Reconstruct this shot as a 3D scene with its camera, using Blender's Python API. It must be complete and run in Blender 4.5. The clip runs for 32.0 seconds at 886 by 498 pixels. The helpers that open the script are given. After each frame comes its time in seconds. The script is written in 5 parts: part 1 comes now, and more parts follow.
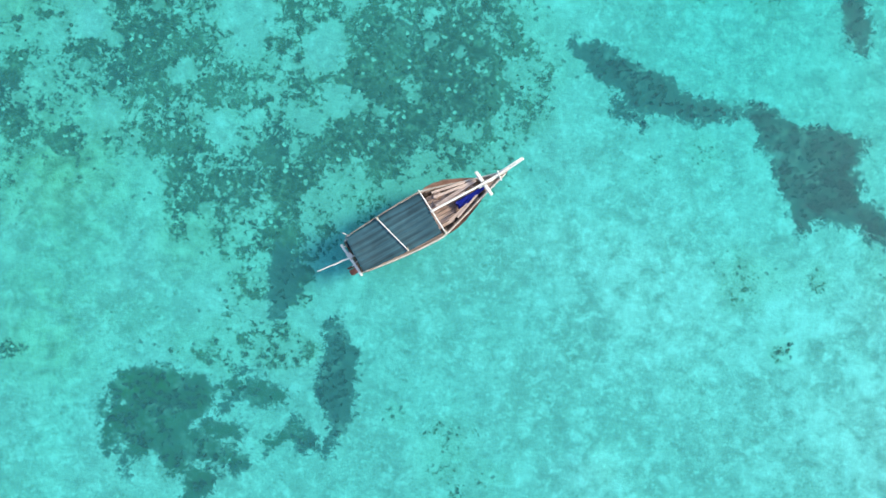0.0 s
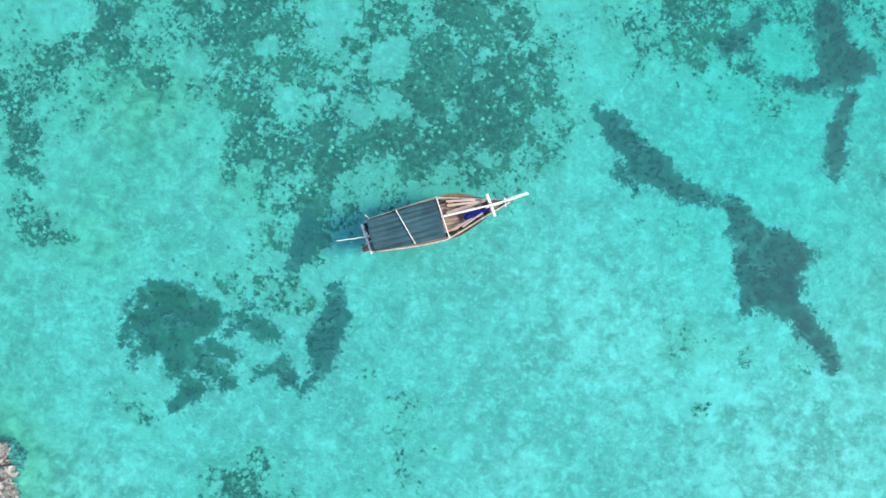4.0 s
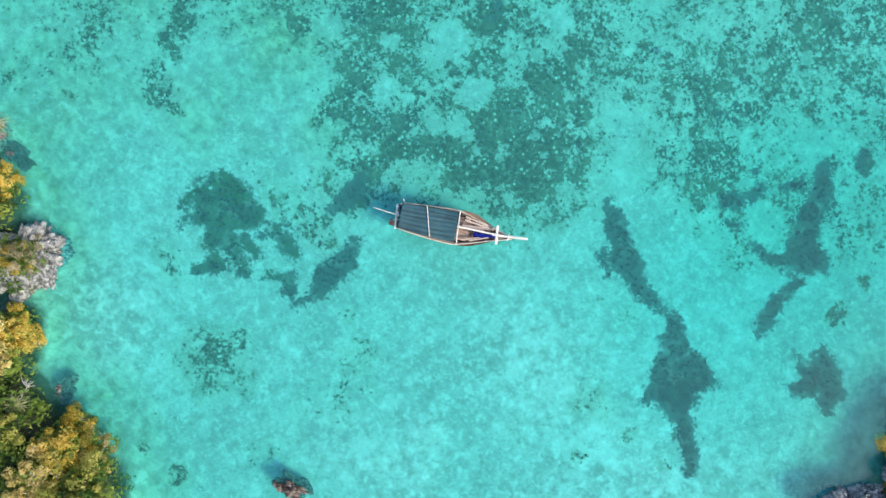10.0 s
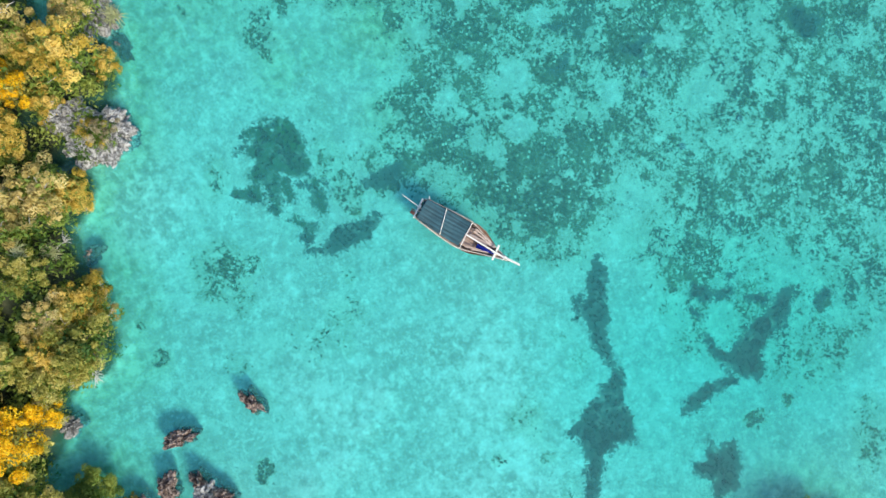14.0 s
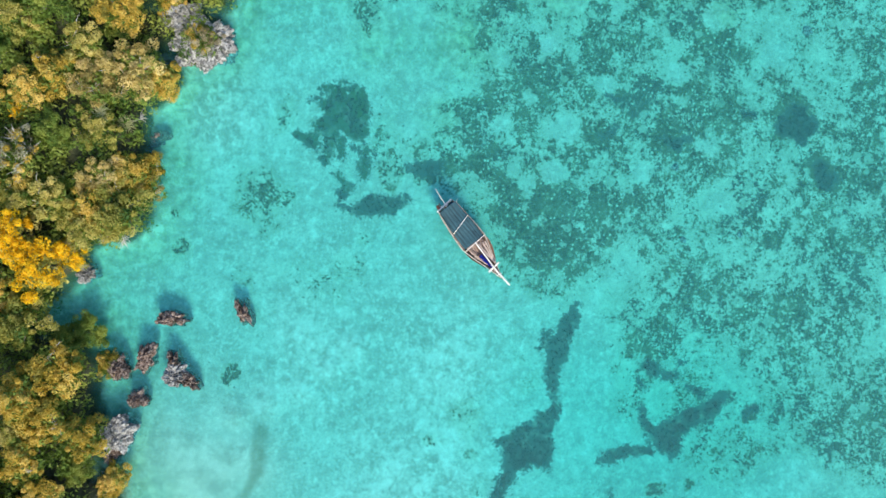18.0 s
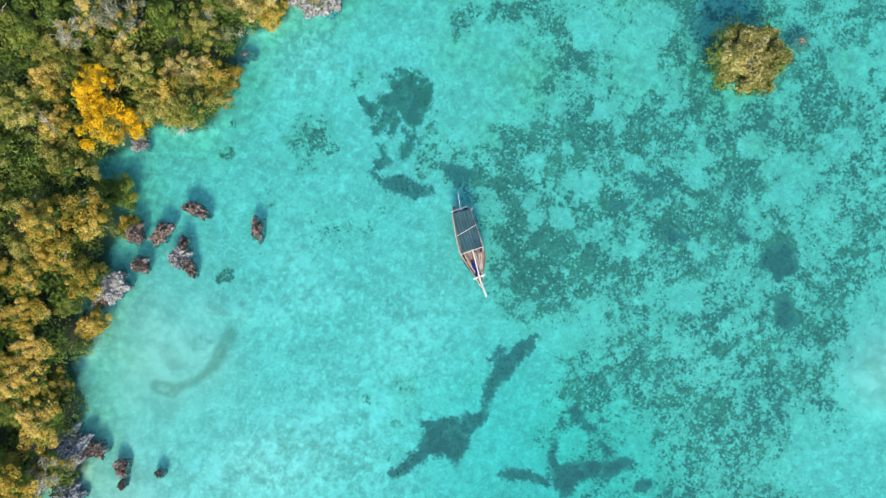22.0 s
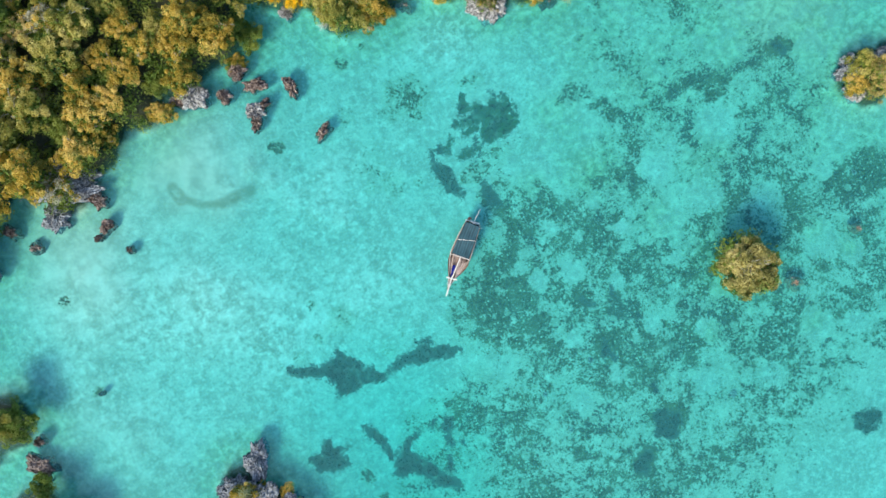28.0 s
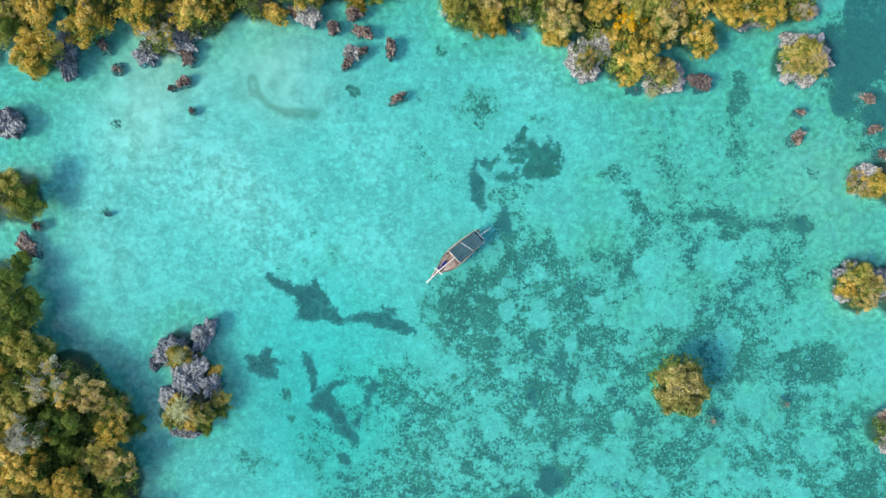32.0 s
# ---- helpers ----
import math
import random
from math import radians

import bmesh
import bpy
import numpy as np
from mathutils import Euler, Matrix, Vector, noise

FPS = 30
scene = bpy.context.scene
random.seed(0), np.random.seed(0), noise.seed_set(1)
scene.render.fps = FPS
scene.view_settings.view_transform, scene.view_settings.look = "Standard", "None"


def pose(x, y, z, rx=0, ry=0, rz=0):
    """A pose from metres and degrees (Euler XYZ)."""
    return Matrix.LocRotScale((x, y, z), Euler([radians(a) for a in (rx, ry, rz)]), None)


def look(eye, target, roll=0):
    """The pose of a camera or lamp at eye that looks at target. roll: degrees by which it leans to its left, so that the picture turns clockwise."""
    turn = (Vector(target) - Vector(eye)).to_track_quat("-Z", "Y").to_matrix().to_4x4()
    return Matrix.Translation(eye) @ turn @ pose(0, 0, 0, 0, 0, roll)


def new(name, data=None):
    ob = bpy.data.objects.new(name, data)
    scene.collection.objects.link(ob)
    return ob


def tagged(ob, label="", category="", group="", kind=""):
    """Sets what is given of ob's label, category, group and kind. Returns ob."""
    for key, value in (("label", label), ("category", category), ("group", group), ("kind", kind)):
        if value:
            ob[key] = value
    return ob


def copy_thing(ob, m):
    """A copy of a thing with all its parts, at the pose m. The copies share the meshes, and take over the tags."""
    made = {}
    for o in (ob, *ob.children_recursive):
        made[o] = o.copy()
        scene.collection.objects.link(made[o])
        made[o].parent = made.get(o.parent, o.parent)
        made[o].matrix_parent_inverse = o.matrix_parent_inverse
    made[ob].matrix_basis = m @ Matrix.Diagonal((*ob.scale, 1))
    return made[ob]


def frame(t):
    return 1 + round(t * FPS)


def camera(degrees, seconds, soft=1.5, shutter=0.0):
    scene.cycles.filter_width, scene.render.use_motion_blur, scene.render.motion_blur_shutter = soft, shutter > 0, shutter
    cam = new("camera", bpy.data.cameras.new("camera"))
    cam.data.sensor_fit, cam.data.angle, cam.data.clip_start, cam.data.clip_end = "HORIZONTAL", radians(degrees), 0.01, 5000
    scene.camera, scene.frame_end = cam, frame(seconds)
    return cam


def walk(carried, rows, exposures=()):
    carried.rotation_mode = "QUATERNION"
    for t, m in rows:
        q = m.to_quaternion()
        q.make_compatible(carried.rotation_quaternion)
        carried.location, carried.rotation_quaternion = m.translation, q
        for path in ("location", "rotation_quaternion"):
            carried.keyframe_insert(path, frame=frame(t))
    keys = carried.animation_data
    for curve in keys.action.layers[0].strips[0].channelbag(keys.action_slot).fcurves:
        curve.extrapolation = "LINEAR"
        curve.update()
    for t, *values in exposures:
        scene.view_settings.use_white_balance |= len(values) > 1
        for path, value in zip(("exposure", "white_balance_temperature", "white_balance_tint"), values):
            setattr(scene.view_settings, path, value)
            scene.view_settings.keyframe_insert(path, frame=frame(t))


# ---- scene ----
# A wooden sailing boat moored over a shallow reef lagoon among wooded coral-rock islets.

# ---- camera and path: seconds, x, y, height, turn ----
PATH = [
    (0.0, -1.685, 1.552, 31.725, -168.622),
    (1.0, -1.681, 1.535, 33.104, -165.035),
    (2.0, -1.669, 1.518, 34.507, -161.377),
    (3.0, -1.655, 1.510, 35.937, -157.647),
    (4.0, -1.646, 1.524, 37.394, -153.829),
    (5.0, -1.635, 1.558, 38.878, -149.894),
    (6.0, -1.607, 1.607, 40.386, -145.815),
    (7.0, -1.556, 1.659, 41.918, -141.581),
    (8.0, -1.498, 1.695, 43.475, -137.208),
    (9.0, -1.449, 1.709, 45.057, -132.729),
    (10.0, -1.400, 1.732, 46.668, -128.165),
    (11.0, -1.348, 1.791, 48.305, -123.502),
    (12.0, -1.318, 1.878, 49.959, -118.719),
    (13.0, -1.317, 1.967, 51.615, -113.805),
    (14.0, -1.319, 2.077, 53.262, -108.767),
    (15.0, -1.312, 2.244, 54.900, -103.603),
    (16.0, -1.324, 2.459, 56.540, -98.311),
    (17.0, -1.390, 2.681, 58.198, -92.904),
    (18.0, -1.516, 2.853, 59.887, -87.415),
    (19.0, -1.669, 2.933, 61.611, -81.888),
    (20.0, -1.797, 2.914, 63.366, -76.340),
    (21.0, -1.892, 2.832, 65.147, -70.754),
    (22.0, -1.971, 2.724, 66.943, -65.090),
    (23.0, -2.031, 2.579, 68.739, -59.310),
    (24.0, -2.059, 2.393, 70.531, -53.392),
    (25.0, -2.064, 2.205, 72.328, -47.334),
    (26.0, -2.078, 2.039, 74.142, -41.146),
    (27.0, -2.128, 1.889, 75.982, -34.822),
    (28.0, -2.217, 1.740, 77.850, -28.349),
    (29.0, -2.326, 1.581, 79.740, -21.699),
    (30.0, -2.408, 1.405, 81.646, -14.833),
    (31.0, -2.421, 1.218, 83.560, -7.721),
    (32.0, -2.350, 1.029, 85.478, -0.355),
]
cam = camera(70, 32.0, soft=1.52)
walk(cam, [(t, pose(x, y, z, 0, 0, turn)) for t, x, y, z, turn in PATH], exposures=[(0.0, 0.86), (10.0, 0.85), (20.0, 0.82), (32.0, 0.79)])

# ---- world and sun ----
SUN_FROM = Vector((-0.80, -0.36, 0.0)).normalized()
SUN_ELEVATION = radians(43)
world = bpy.data.worlds.new("sky")
scene.world = world
world.use_nodes = True
wn = world.node_tree.nodes
sky = wn.new("ShaderNodeTexSky")
sky.sky_type = "NISHITA"
sky.sun_disc = False
sky.sun_elevation = SUN_ELEVATION
sky.sun_rotation = math.atan2(SUN_FROM.x, SUN_FROM.y)
wn["Background"].inputs["Strength"].default_value = 0.15
world.node_tree.links.new(sky.outputs[0], wn["Background"].inputs["Color"])
sun = new("sun", bpy.data.lights.new("sun", "SUN"))
sun.data.energy = 2.45
sun.data.angle = radians(16.0)
sun.data.color = (1.0, 0.93, 0.715)
way = SUN_FROM * math.cos(SUN_ELEVATION) + Vector((0, 0, math.sin(SUN_ELEVATION)))
sun.matrix_world = look(way * 200, (0, 0, 0))


# ---- materials ----
class Nodes:
    """A short way to wire a node material."""

    def __init__(self, name):
        self.mat = bpy.data.materials.new(name)
        self.mat.use_nodes = True
        self.tree = self.mat.node_tree
        self.bsdf = self.tree.nodes["Principled BSDF"]
        self.out = self.tree.nodes["Material Output"]

    def node(self, kind):
        return self.tree.nodes.new("ShaderNode" + kind)

    def link(self, a, b):
        self.tree.links.new(a, b)

    def put(self, socket, value):
        if hasattr(value, "is_output"):
            self.link(value, socket)
        else:
            socket.default_value = value

    def coord(self, which="Object"):
        return self.node("TexCoord").outputs[which]

    def place(self):
        return self.node("NewGeometry").outputs["Position"]

    def noise(self, at, scale, detail=4.0, rough=0.55, warp=0.0):
        n = self.node("TexNoise")
        self.link(at, n.inputs["Vector"])
        n.inputs["Scale"].default_value = scale
        n.inputs["Detail"].default_value = detail
        n.inputs["Roughness"].default_value = rough
        n.inputs["Distortion"].default_value = warp
        return n.outputs["Fac"]

    def cells(self, at, scale, feature="F1", out="Distance"):
        n = self.node("TexVoronoi")
        n.feature = feature
        self.link(at, n.inputs["Vector"])
        n.inputs["Scale"].default_value = scale
        return n.outputs[out]

    def warped(self, at, scale, reach):
        """Places pushed about by a noise, so that what is laid on them has torn outlines."""
        n = self.node("TexNoise")
        self.link(at, n.inputs["Vector"])
        n.inputs["Scale"].default_value = scale
        n.inputs["Detail"].default_value = 4.0
        mul = self.node("VectorMath")
        mul.operation = "MULTIPLY_ADD"
        self.link(n.outputs["Color"], mul.inputs[0])
        mul.inputs[1].default_value = (reach, reach, reach)
        self.link(at, mul.inputs[2])
        return mul.outputs[0]

    def ramp(self, fac, *stops):
        n = self.node("ValToRGB")
        self.link(fac, n.inputs["Fac"])
        while len(n.color_ramp.elements) < len(stops):
            n.color_ramp.elements.new(0.5)
        for e, (p, c) in zip(n.color_ramp.elements, stops):
            e.position = p
            e.color = (*c, 1.0) if not isinstance(c, float) else (c, c, c, 1.0)
        return n.outputs["Color"]

    def span(self, value, a, b, c=0.0, d=1.0):
        n = self.node("MapRange")
        n.interpolation_type = "SMOOTHSTEP"
        self.put(n.inputs["Value"], value)
        for key, v in zip(("From Min", "From Max", "To Min", "To Max"), (a, b, c, d)):
            n.inputs[key].default_value = v
        return n.outputs["Result"]

    def math(self, op, a, b=0.0):
        n = self.node("Math")
        n.operation = op
        self.put(n.inputs[0], a)
        self.put(n.inputs[1], b)
        return n.outputs[0]

    def mix(self, fac, a, b, blend="MIX"):
        n = self.node("MixRGB")
        n.blend_type = blend
        for s, v in zip(n.inputs, (fac, a, b)):
            self.put(s, (*v, 1.0) if isinstance(v, tuple) and len(v) == 3 else v)
        return n.outputs[0]

    def attr(self, name):
        n = self.node("Attribute")
        n.attribute_name = name
        return n.outputs["Fac"]

    def bump(self, height, strength=0.4, distance=0.05):
        n = self.node("Bump")
        n.inputs["Strength"].default_value = strength
        n.inputs["Distance"].default_value = distance
        self.link(height, n.inputs["Height"])
        self.link(n.outputs[0], self.bsdf.inputs["Normal"])
        return n.outputs[0]

    def set(self, colour=None, rough=0.8, metal=0.0):
        if colour is not None:
            self.put(self.bsdf.inputs["Base Color"], (*colour, 1.0) if isinstance(colour, tuple) else colour)
        self.put(self.bsdf.inputs["Roughness"], rough)
        self.bsdf.inputs["Metallic"].default_value = metal
        return self.mat


def ground_material():
    m = Nodes("sand_reef_and_soil")
    at = m.place()
    bent_at = m.warped(at, 1.1, 0.9)
    torn_at = m.warped(at, 3.0, 0.42)
    wide = m.noise(at, 0.085, 3)
    mid = m.noise(bent_at, 0.42, 5, 0.60)
    fine = m.noise(at, 3.0, 6, 0.70, 0.15)
    grain = m.noise(at, 9.0, 3, 0.6)
    # sand in soft pale and grey clouds, with crumbs of rubble
    blot = m.noise(bent_at, 1.15, 7, 0.62)
    sand = m.ramp(mid, (0.34, (0.38, 0.39, 0.33)), (0.50, (0.46, 0.465, 0.405)), (0.66, (0.565, 0.57, 0.50)))
    sand = m.mix(m.math("MULTIPLY", m.span(wide, 0.42, 0.62), 0.40), sand, (0.32, 0.34, 0.285))
    clouds = m.cells(m.warped(at, 0.8, 1.5), 0.8, "SMOOTH_F1")
    sand = m.mix(m.math("MULTIPLY", m.span(clouds, 0.50, 0.18), 0.22), sand, (0.68, 0.69, 0.62))
    sand = m.mix(m.math("MULTIPLY", m.span(blot, 0.52, 0.66), 0.54), sand, (0.77, 0.775, 0.71))
    sand = m.mix(m.math("MULTIPLY", m.span(blot, 0.47, 0.34), 0.45), sand, (0.26, 0.275, 0.225))
    sand = m.mix(m.math("MULTIPLY", m.span(fine, 0.53, 0.66), 0.50), sand, (0.79, 0.795, 0.73))
    sand = m.mix(m.math("MULTIPLY", m.span(fine, 0.47, 0.34), 0.48), sand, (0.25, 0.265, 0.21))
    flakes = m.cells(torn_at, 2.1)
    sand = m.mix(m.math("MULTIPLY", m.math("MULTIPLY", m.span(flakes, 0.30, 0.12), m.span(mid, 0.46, 0.60)), 0.42), sand, (0.80, 0.80, 0.74))
    crumbs = m.math("MULTIPLY", m.span(m.noise(at, 3.4, 5, 0.66), 0.585, 0.66), m.span(m.noise(at, 0.3, 3), 0.42, 0.60))
    sand = m.mix(m.math("MULTIPLY", crumbs, 0.55), sand, (0.18, 0.19, 0.135))
    shoal = m.math("MULTIPLY", m.attr("shoal"), m.span(m.math("ADD", m.math("MULTIPLY", blot, 0.6), m.math("MULTIPLY", mid, 0.4)), 0.42, 0.60))
    sand = m.mix(m.math("MULTIPLY", shoal, 0.8), sand, (0.84, 0.84, 0.79))
    sand = m.mix(m.math("MULTIPLY", m.span(m.attr("reef"), 0.0, 0.5), 0.34), sand, m.mix(blot, (0.33, 0.38, 0.25), (0.62, 0.66, 0.49)))
    silt = m.attr("silt")
    sand = m.mix(m.math("MULTIPLY", silt, 0.85), sand, m.mix(m.span(mid, 0.35, 0.65), (0.36, 0.39, 0.325), (0.57, 0.59, 0.51)))
    film = m.math("MULTIPLY", m.attr("film"), m.span(m.noise(bent_at, 0.42, 5, 0.6), 0.36, 0.56, 0.45, 1.25))
    sand = m.mix(m.math("MULTIPLY", film, 0.74), sand, m.mix(m.span(blot, 0.36, 0.64), (0.19, 0.235, 0.115), (0.50, 0.54, 0.33)))
    # reef flat: algae-covered rubble that covers more ground where the reef is dense
    clump = m.noise(bent_at, 0.75, 6, 0.62)
    speck = m.math("ADD", m.math("MULTIPLY", m.noise(at, 2.9, 7, 0.70, 0.35), 0.56), m.math("MULTIPLY", clump, 0.44))
    pool = m.math("MULTIPLY", m.span(m.noise(at, 0.20, 2, 0.4), 0.53, 0.62), 0.20)
    need = m.math("SUBTRACT", 0.645, m.math("MULTIPLY", m.math("SUBTRACT", m.attr("reef"), pool), 0.27))
    over = m.math("SUBTRACT", speck, need)
    cover = m.span(over, -0.020, 0.034)
    sand = m.mix(m.math("MULTIPLY", m.math("MULTIPLY", m.span(over, -0.10, 0.02), m.span(m.attr("reef"), 0.10, 0.45)), 0.32), sand, (0.17, 0.205, 0.13))
    rubble = m.ramp(m.noise(torn_at, 3.0, 6, 0.72), (0.36, (0.026, 0.038, 0.026)), (0.5, (0.064, 0.084, 0.052)),
                    (0.64, (0.21, 0.235, 0.145)))
    rubble = m.mix(m.math("MULTIPLY", m.span(m.noise(bent_at, 0.36, 5, 0.62), 0.46, 0.62), 0.42), rubble, (0.185, 0.225, 0.135))
    rubble = m.mix(m.math("MULTIPLY", m.span(m.noise(at, 0.16, 3, 0.5), 0.54, 0.64), 0.55), rubble, (0.050, 0.066, 0.064))
    pools = m.node("TexVoronoi")
    m.link(m.warped(at, 1.6, 0.55), pools.inputs["Vector"])
    pools.inputs["Scale"].default_value = 0.62
    chosen = m.node("SeparateColor")
    m.link(pools.outputs["Color"], chosen.inputs[0])
    bare = m.math("MULTIPLY", m.span(chosen.outputs[0], 0.70, 0.76), m.span(m.math("ADD", pools.outputs["Distance"], m.math("MULTIPLY", chosen.outputs[1], 0.22)), 0.44, 0.36))
    cover = m.math("MULTIPLY", cover, m.math("SUBTRACT", 1.0, m.math("MULTIPLY", bare, 0.9)))
    colour = m.mix(cover, sand, rubble)
    # pale and dark coral heads of uneven outline
    heads = m.node("TexVoronoi")
    m.link(m.warped(at, 4.5, 0.30), heads.inputs["Vector"])
    heads.inputs["Scale"].default_value = 2.7
    pick = m.node("SeparateColor")
    m.link(heads.outputs["Color"], pick.inputs[0])
    size = m.math("ADD", m.math("MULTIPLY", pick.outputs[2], 0.16), m.math("MULTIPLY", m.math("SUBTRACT", m.noise(at, 6.5, 4, 0.7), 0.5), 0.75))
    pale_head = m.math("MULTIPLY", m.span(pick.outputs[0], 0.48, 0.56), m.span(m.math("ADD", heads.outputs["Distance"], size), 0.46, 0.27))
    colour = m.mix(m.math("MULTIPLY", m.math("MULTIPLY", pale_head, m.span(over, -0.02, 0.03)), 0.85), colour, m.mix(m.span(fine, 0.3, 0.7), (0.34, 0.38, 0.26), (0.74, 0.76, 0.62)))
    dark_head = m.math("MULTIPLY", m.span(m.math("ADD", pick.outputs[1], m.math("MULTIPLY", m.attr("reef"), 0.40)), 0.985, 1.02), m.span(m.math("ADD", heads.outputs["Distance"], size), 0.42, 0.27))
    colour = m.mix(m.math("MULTIPLY", dark_head, 0.7), colour, (0.065, 0.078, 0.06))
    # meadows of seagrass
    edge = m.math("ADD", m.attr("weed"), m.math("MULTIPLY", m.math("SUBTRACT", m.noise(at, 2.3, 8, 0.76, 0.3), 0.5), 2.7))
    meadow = m.span(edge, 0.40, 0.74)
    grass = m.ramp(m.noise(torn_at, 2.6, 6, 0.72), (0.3, (0.055, 0.080, 0.070)), (0.5, (0.076, 0.104, 0.092)), (0.7, (0.110, 0.146, 0.124)))
    grass = m.mix(m.math("MULTIPLY", m.math("MULTIPLY", m.attr("green"), m.span(m.noise(bent_at, 0.9, 4), 0.30, 0.55, 0.5, 1.0)), 0.85), grass, (0.026, 0.125, 0.028))
    meadow = m.math("MULTIPLY", meadow, m.span(m.noise(torn_at, 0.8, 5, 0.7), 0.30, 0.52, 0.62, 1.0))
    colour = m.mix(meadow, colour, grass)
    brown = m.span(m.math("ADD", m.attr("brown"), m.math("MULTIPLY", mid, 0.5)), 0.5, 1.15)
    colour = m.mix(m.math("MULTIPLY", brown, m.span(blot, 0.30, 0.55, 0.20, 0.62)), colour, (0.16, 0.165, 0.09))
    # dry land under the trees; its dark soil runs below the waterline as painted bank shade
    soil = m.ramp(m.noise(at, 1.8, 5, 0.7), (0.3, (0.024, 0.034, 0.016)), (0.55, (0.05, 0.062, 0.03)), (0.8, (0.12, 0.115, 0.075)))
    land = m.span(m.math("ADD", m.attr("land"), m.math("MULTIPLY", fine, 0.5)), 0.55, 0.95)
    colour = m.mix(land, colour, soil)
    m.bump(m.math("ADD", fine, m.math("MULTIPLY", grain, 0.4)), 0.5, 0.12)
    return m.set(colour, 0.9)


def water_material():
    m = Nodes("clear_lagoon_water")
    m.tree.nodes.remove(m.bsdf)
    at = m.place()
    depth = m.attr("depth")
    tints = []
    for k in (1.05, 0.085, 0.083):
        tints.append(m.math("POWER", 2.718, m.math("MULTIPLY", depth, -k * 0.62)))
    joined = m.node("CombineColor")
    for s, t in zip(joined.inputs, tints):
        m.link(t, s)
    clear = m.node("BsdfTransparent")
    m.link(joined.outputs[0], clear.inputs[0])
    haze = m.node("BsdfDiffuse")
    haze.inputs[0].default_value = (0.09, 0.50, 0.54, 1)
    ripple = m.math("ADD", m.noise(at, 0.8, 4, 0.6), m.math("MULTIPLY", m.noise(at, 4.0, 3, 0.6), 0.35))
    b = m.node("Bump")
    b.inputs["Strength"].default_value = 0.06
    b.inputs["Distance"].default_value = 0.12
    m.link(ripple, b.inputs["Height"])
    gloss = m.node("BsdfGlossy")
    gloss.inputs["Roughness"].default_value = 0.04
    m.link(b.outputs[0], gloss.inputs["Normal"])
    body = m.node("MixShader")
    m.link(m.math("MULTIPLY", m.span(depth, 0.0, 1.5), 0.13), body.inputs[0])
    m.link(clear.outputs[0], body.inputs[1])
    m.link(haze.outputs[0], body.inputs[2])
    slant = m.node("LayerWeight")
    slant.inputs["Blend"].default_value = 0.5
    shine = m.math("ADD", 0.022, m.math("MULTIPLY", m.math("POWER", slant.outputs["Facing"], 5.0), 0.9))
    whole = m.node("MixShader")
    m.link(shine, whole.inputs[0])
    m.link(body.outputs[0], whole.inputs[1])
    m.link(gloss.outputs[0], whole.inputs[2])
    m.link(whole.outputs[0], m.out.inputs["Surface"])
    return m.mat


def leaf_material(name, dark, mid, light, through_light=0.38):
    m = Nodes(name)
    tone = m.attr("tone")
    tree = m.node("ObjectInfo").outputs["Random"]
    leaf = m.node("NewGeometry").outputs["Random Per Island"]
    drift = m.noise(m.place(), 0.33, 3, 0.6)
    mixed = m.math("ADD", m.math("MULTIPLY", tone, 0.46), m.math("ADD", m.math("MULTIPLY", leaf, 0.24), m.math("MULTIPLY", tree, 0.20)))
    mixed = m.math("ADD", mixed, m.span(drift, 0.32, 0.68, -0.14, 0.26))
    colour = m.ramp(mixed, (0.15, dark), (0.46, mid), (0.86, light))
    m.set(colour, 0.6)
    m.bsdf.inputs["Specular IOR Level"].default_value = 0.3
    thin = m.node("BsdfTranslucent")
    m.link(colour, thin.inputs[0])
    both = m.node("MixShader")
    both.inputs[0].default_value = through_light
    m.link(m.bsdf.outputs[0], both.inputs[1])
    m.link(thin.outputs[0], both.inputs[2])
    m.link(both.outputs[0], m.out.inputs["Surface"])
    return m.mat


# bleached: paler colour for upward faces, top light put into the colour
def rock_material(name, dark, mid, light, scale=1.0, bleached=None):
    m = Nodes(name)
    at = m.place()
    big = m.noise(at, 0.9 * scale, 5, 0.65, 0.6)
    fine = m.noise(at, 4.2 * scale, 7, 0.80)
    pits = m.cells(at, 3.2 * scale)
    f = m.math("ADD", m.math("MULTIPLY", big, 0.35), m.math("MULTIPLY", fine, 0.65))
    colour = m.ramp(f, (0.42, dark), (0.5, mid), (0.585, light))
    colour = m.mix(m.math("MULTIPLY", m.span(pits, 0.22, 0.04), 0.6), colour, dark)
    # upward faces are painted paler, as if lit from above, broken by noise
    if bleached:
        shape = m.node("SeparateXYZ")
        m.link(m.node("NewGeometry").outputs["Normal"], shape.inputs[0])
        lit_tops = m.math("MULTIPLY", m.span(shape.outputs["Z"], 0.35, 0.9), m.span(fine, 0.42, 0.60))
        colour = m.mix(m.math("MULTIPLY", lit_tops, 0.8), colour, bleached)
    m.bump(m.math("ADD", fine, m.math("MULTIPLY", pits, 0.6)), 1.0, 0.22)
    return m.set(colour, 0.92)


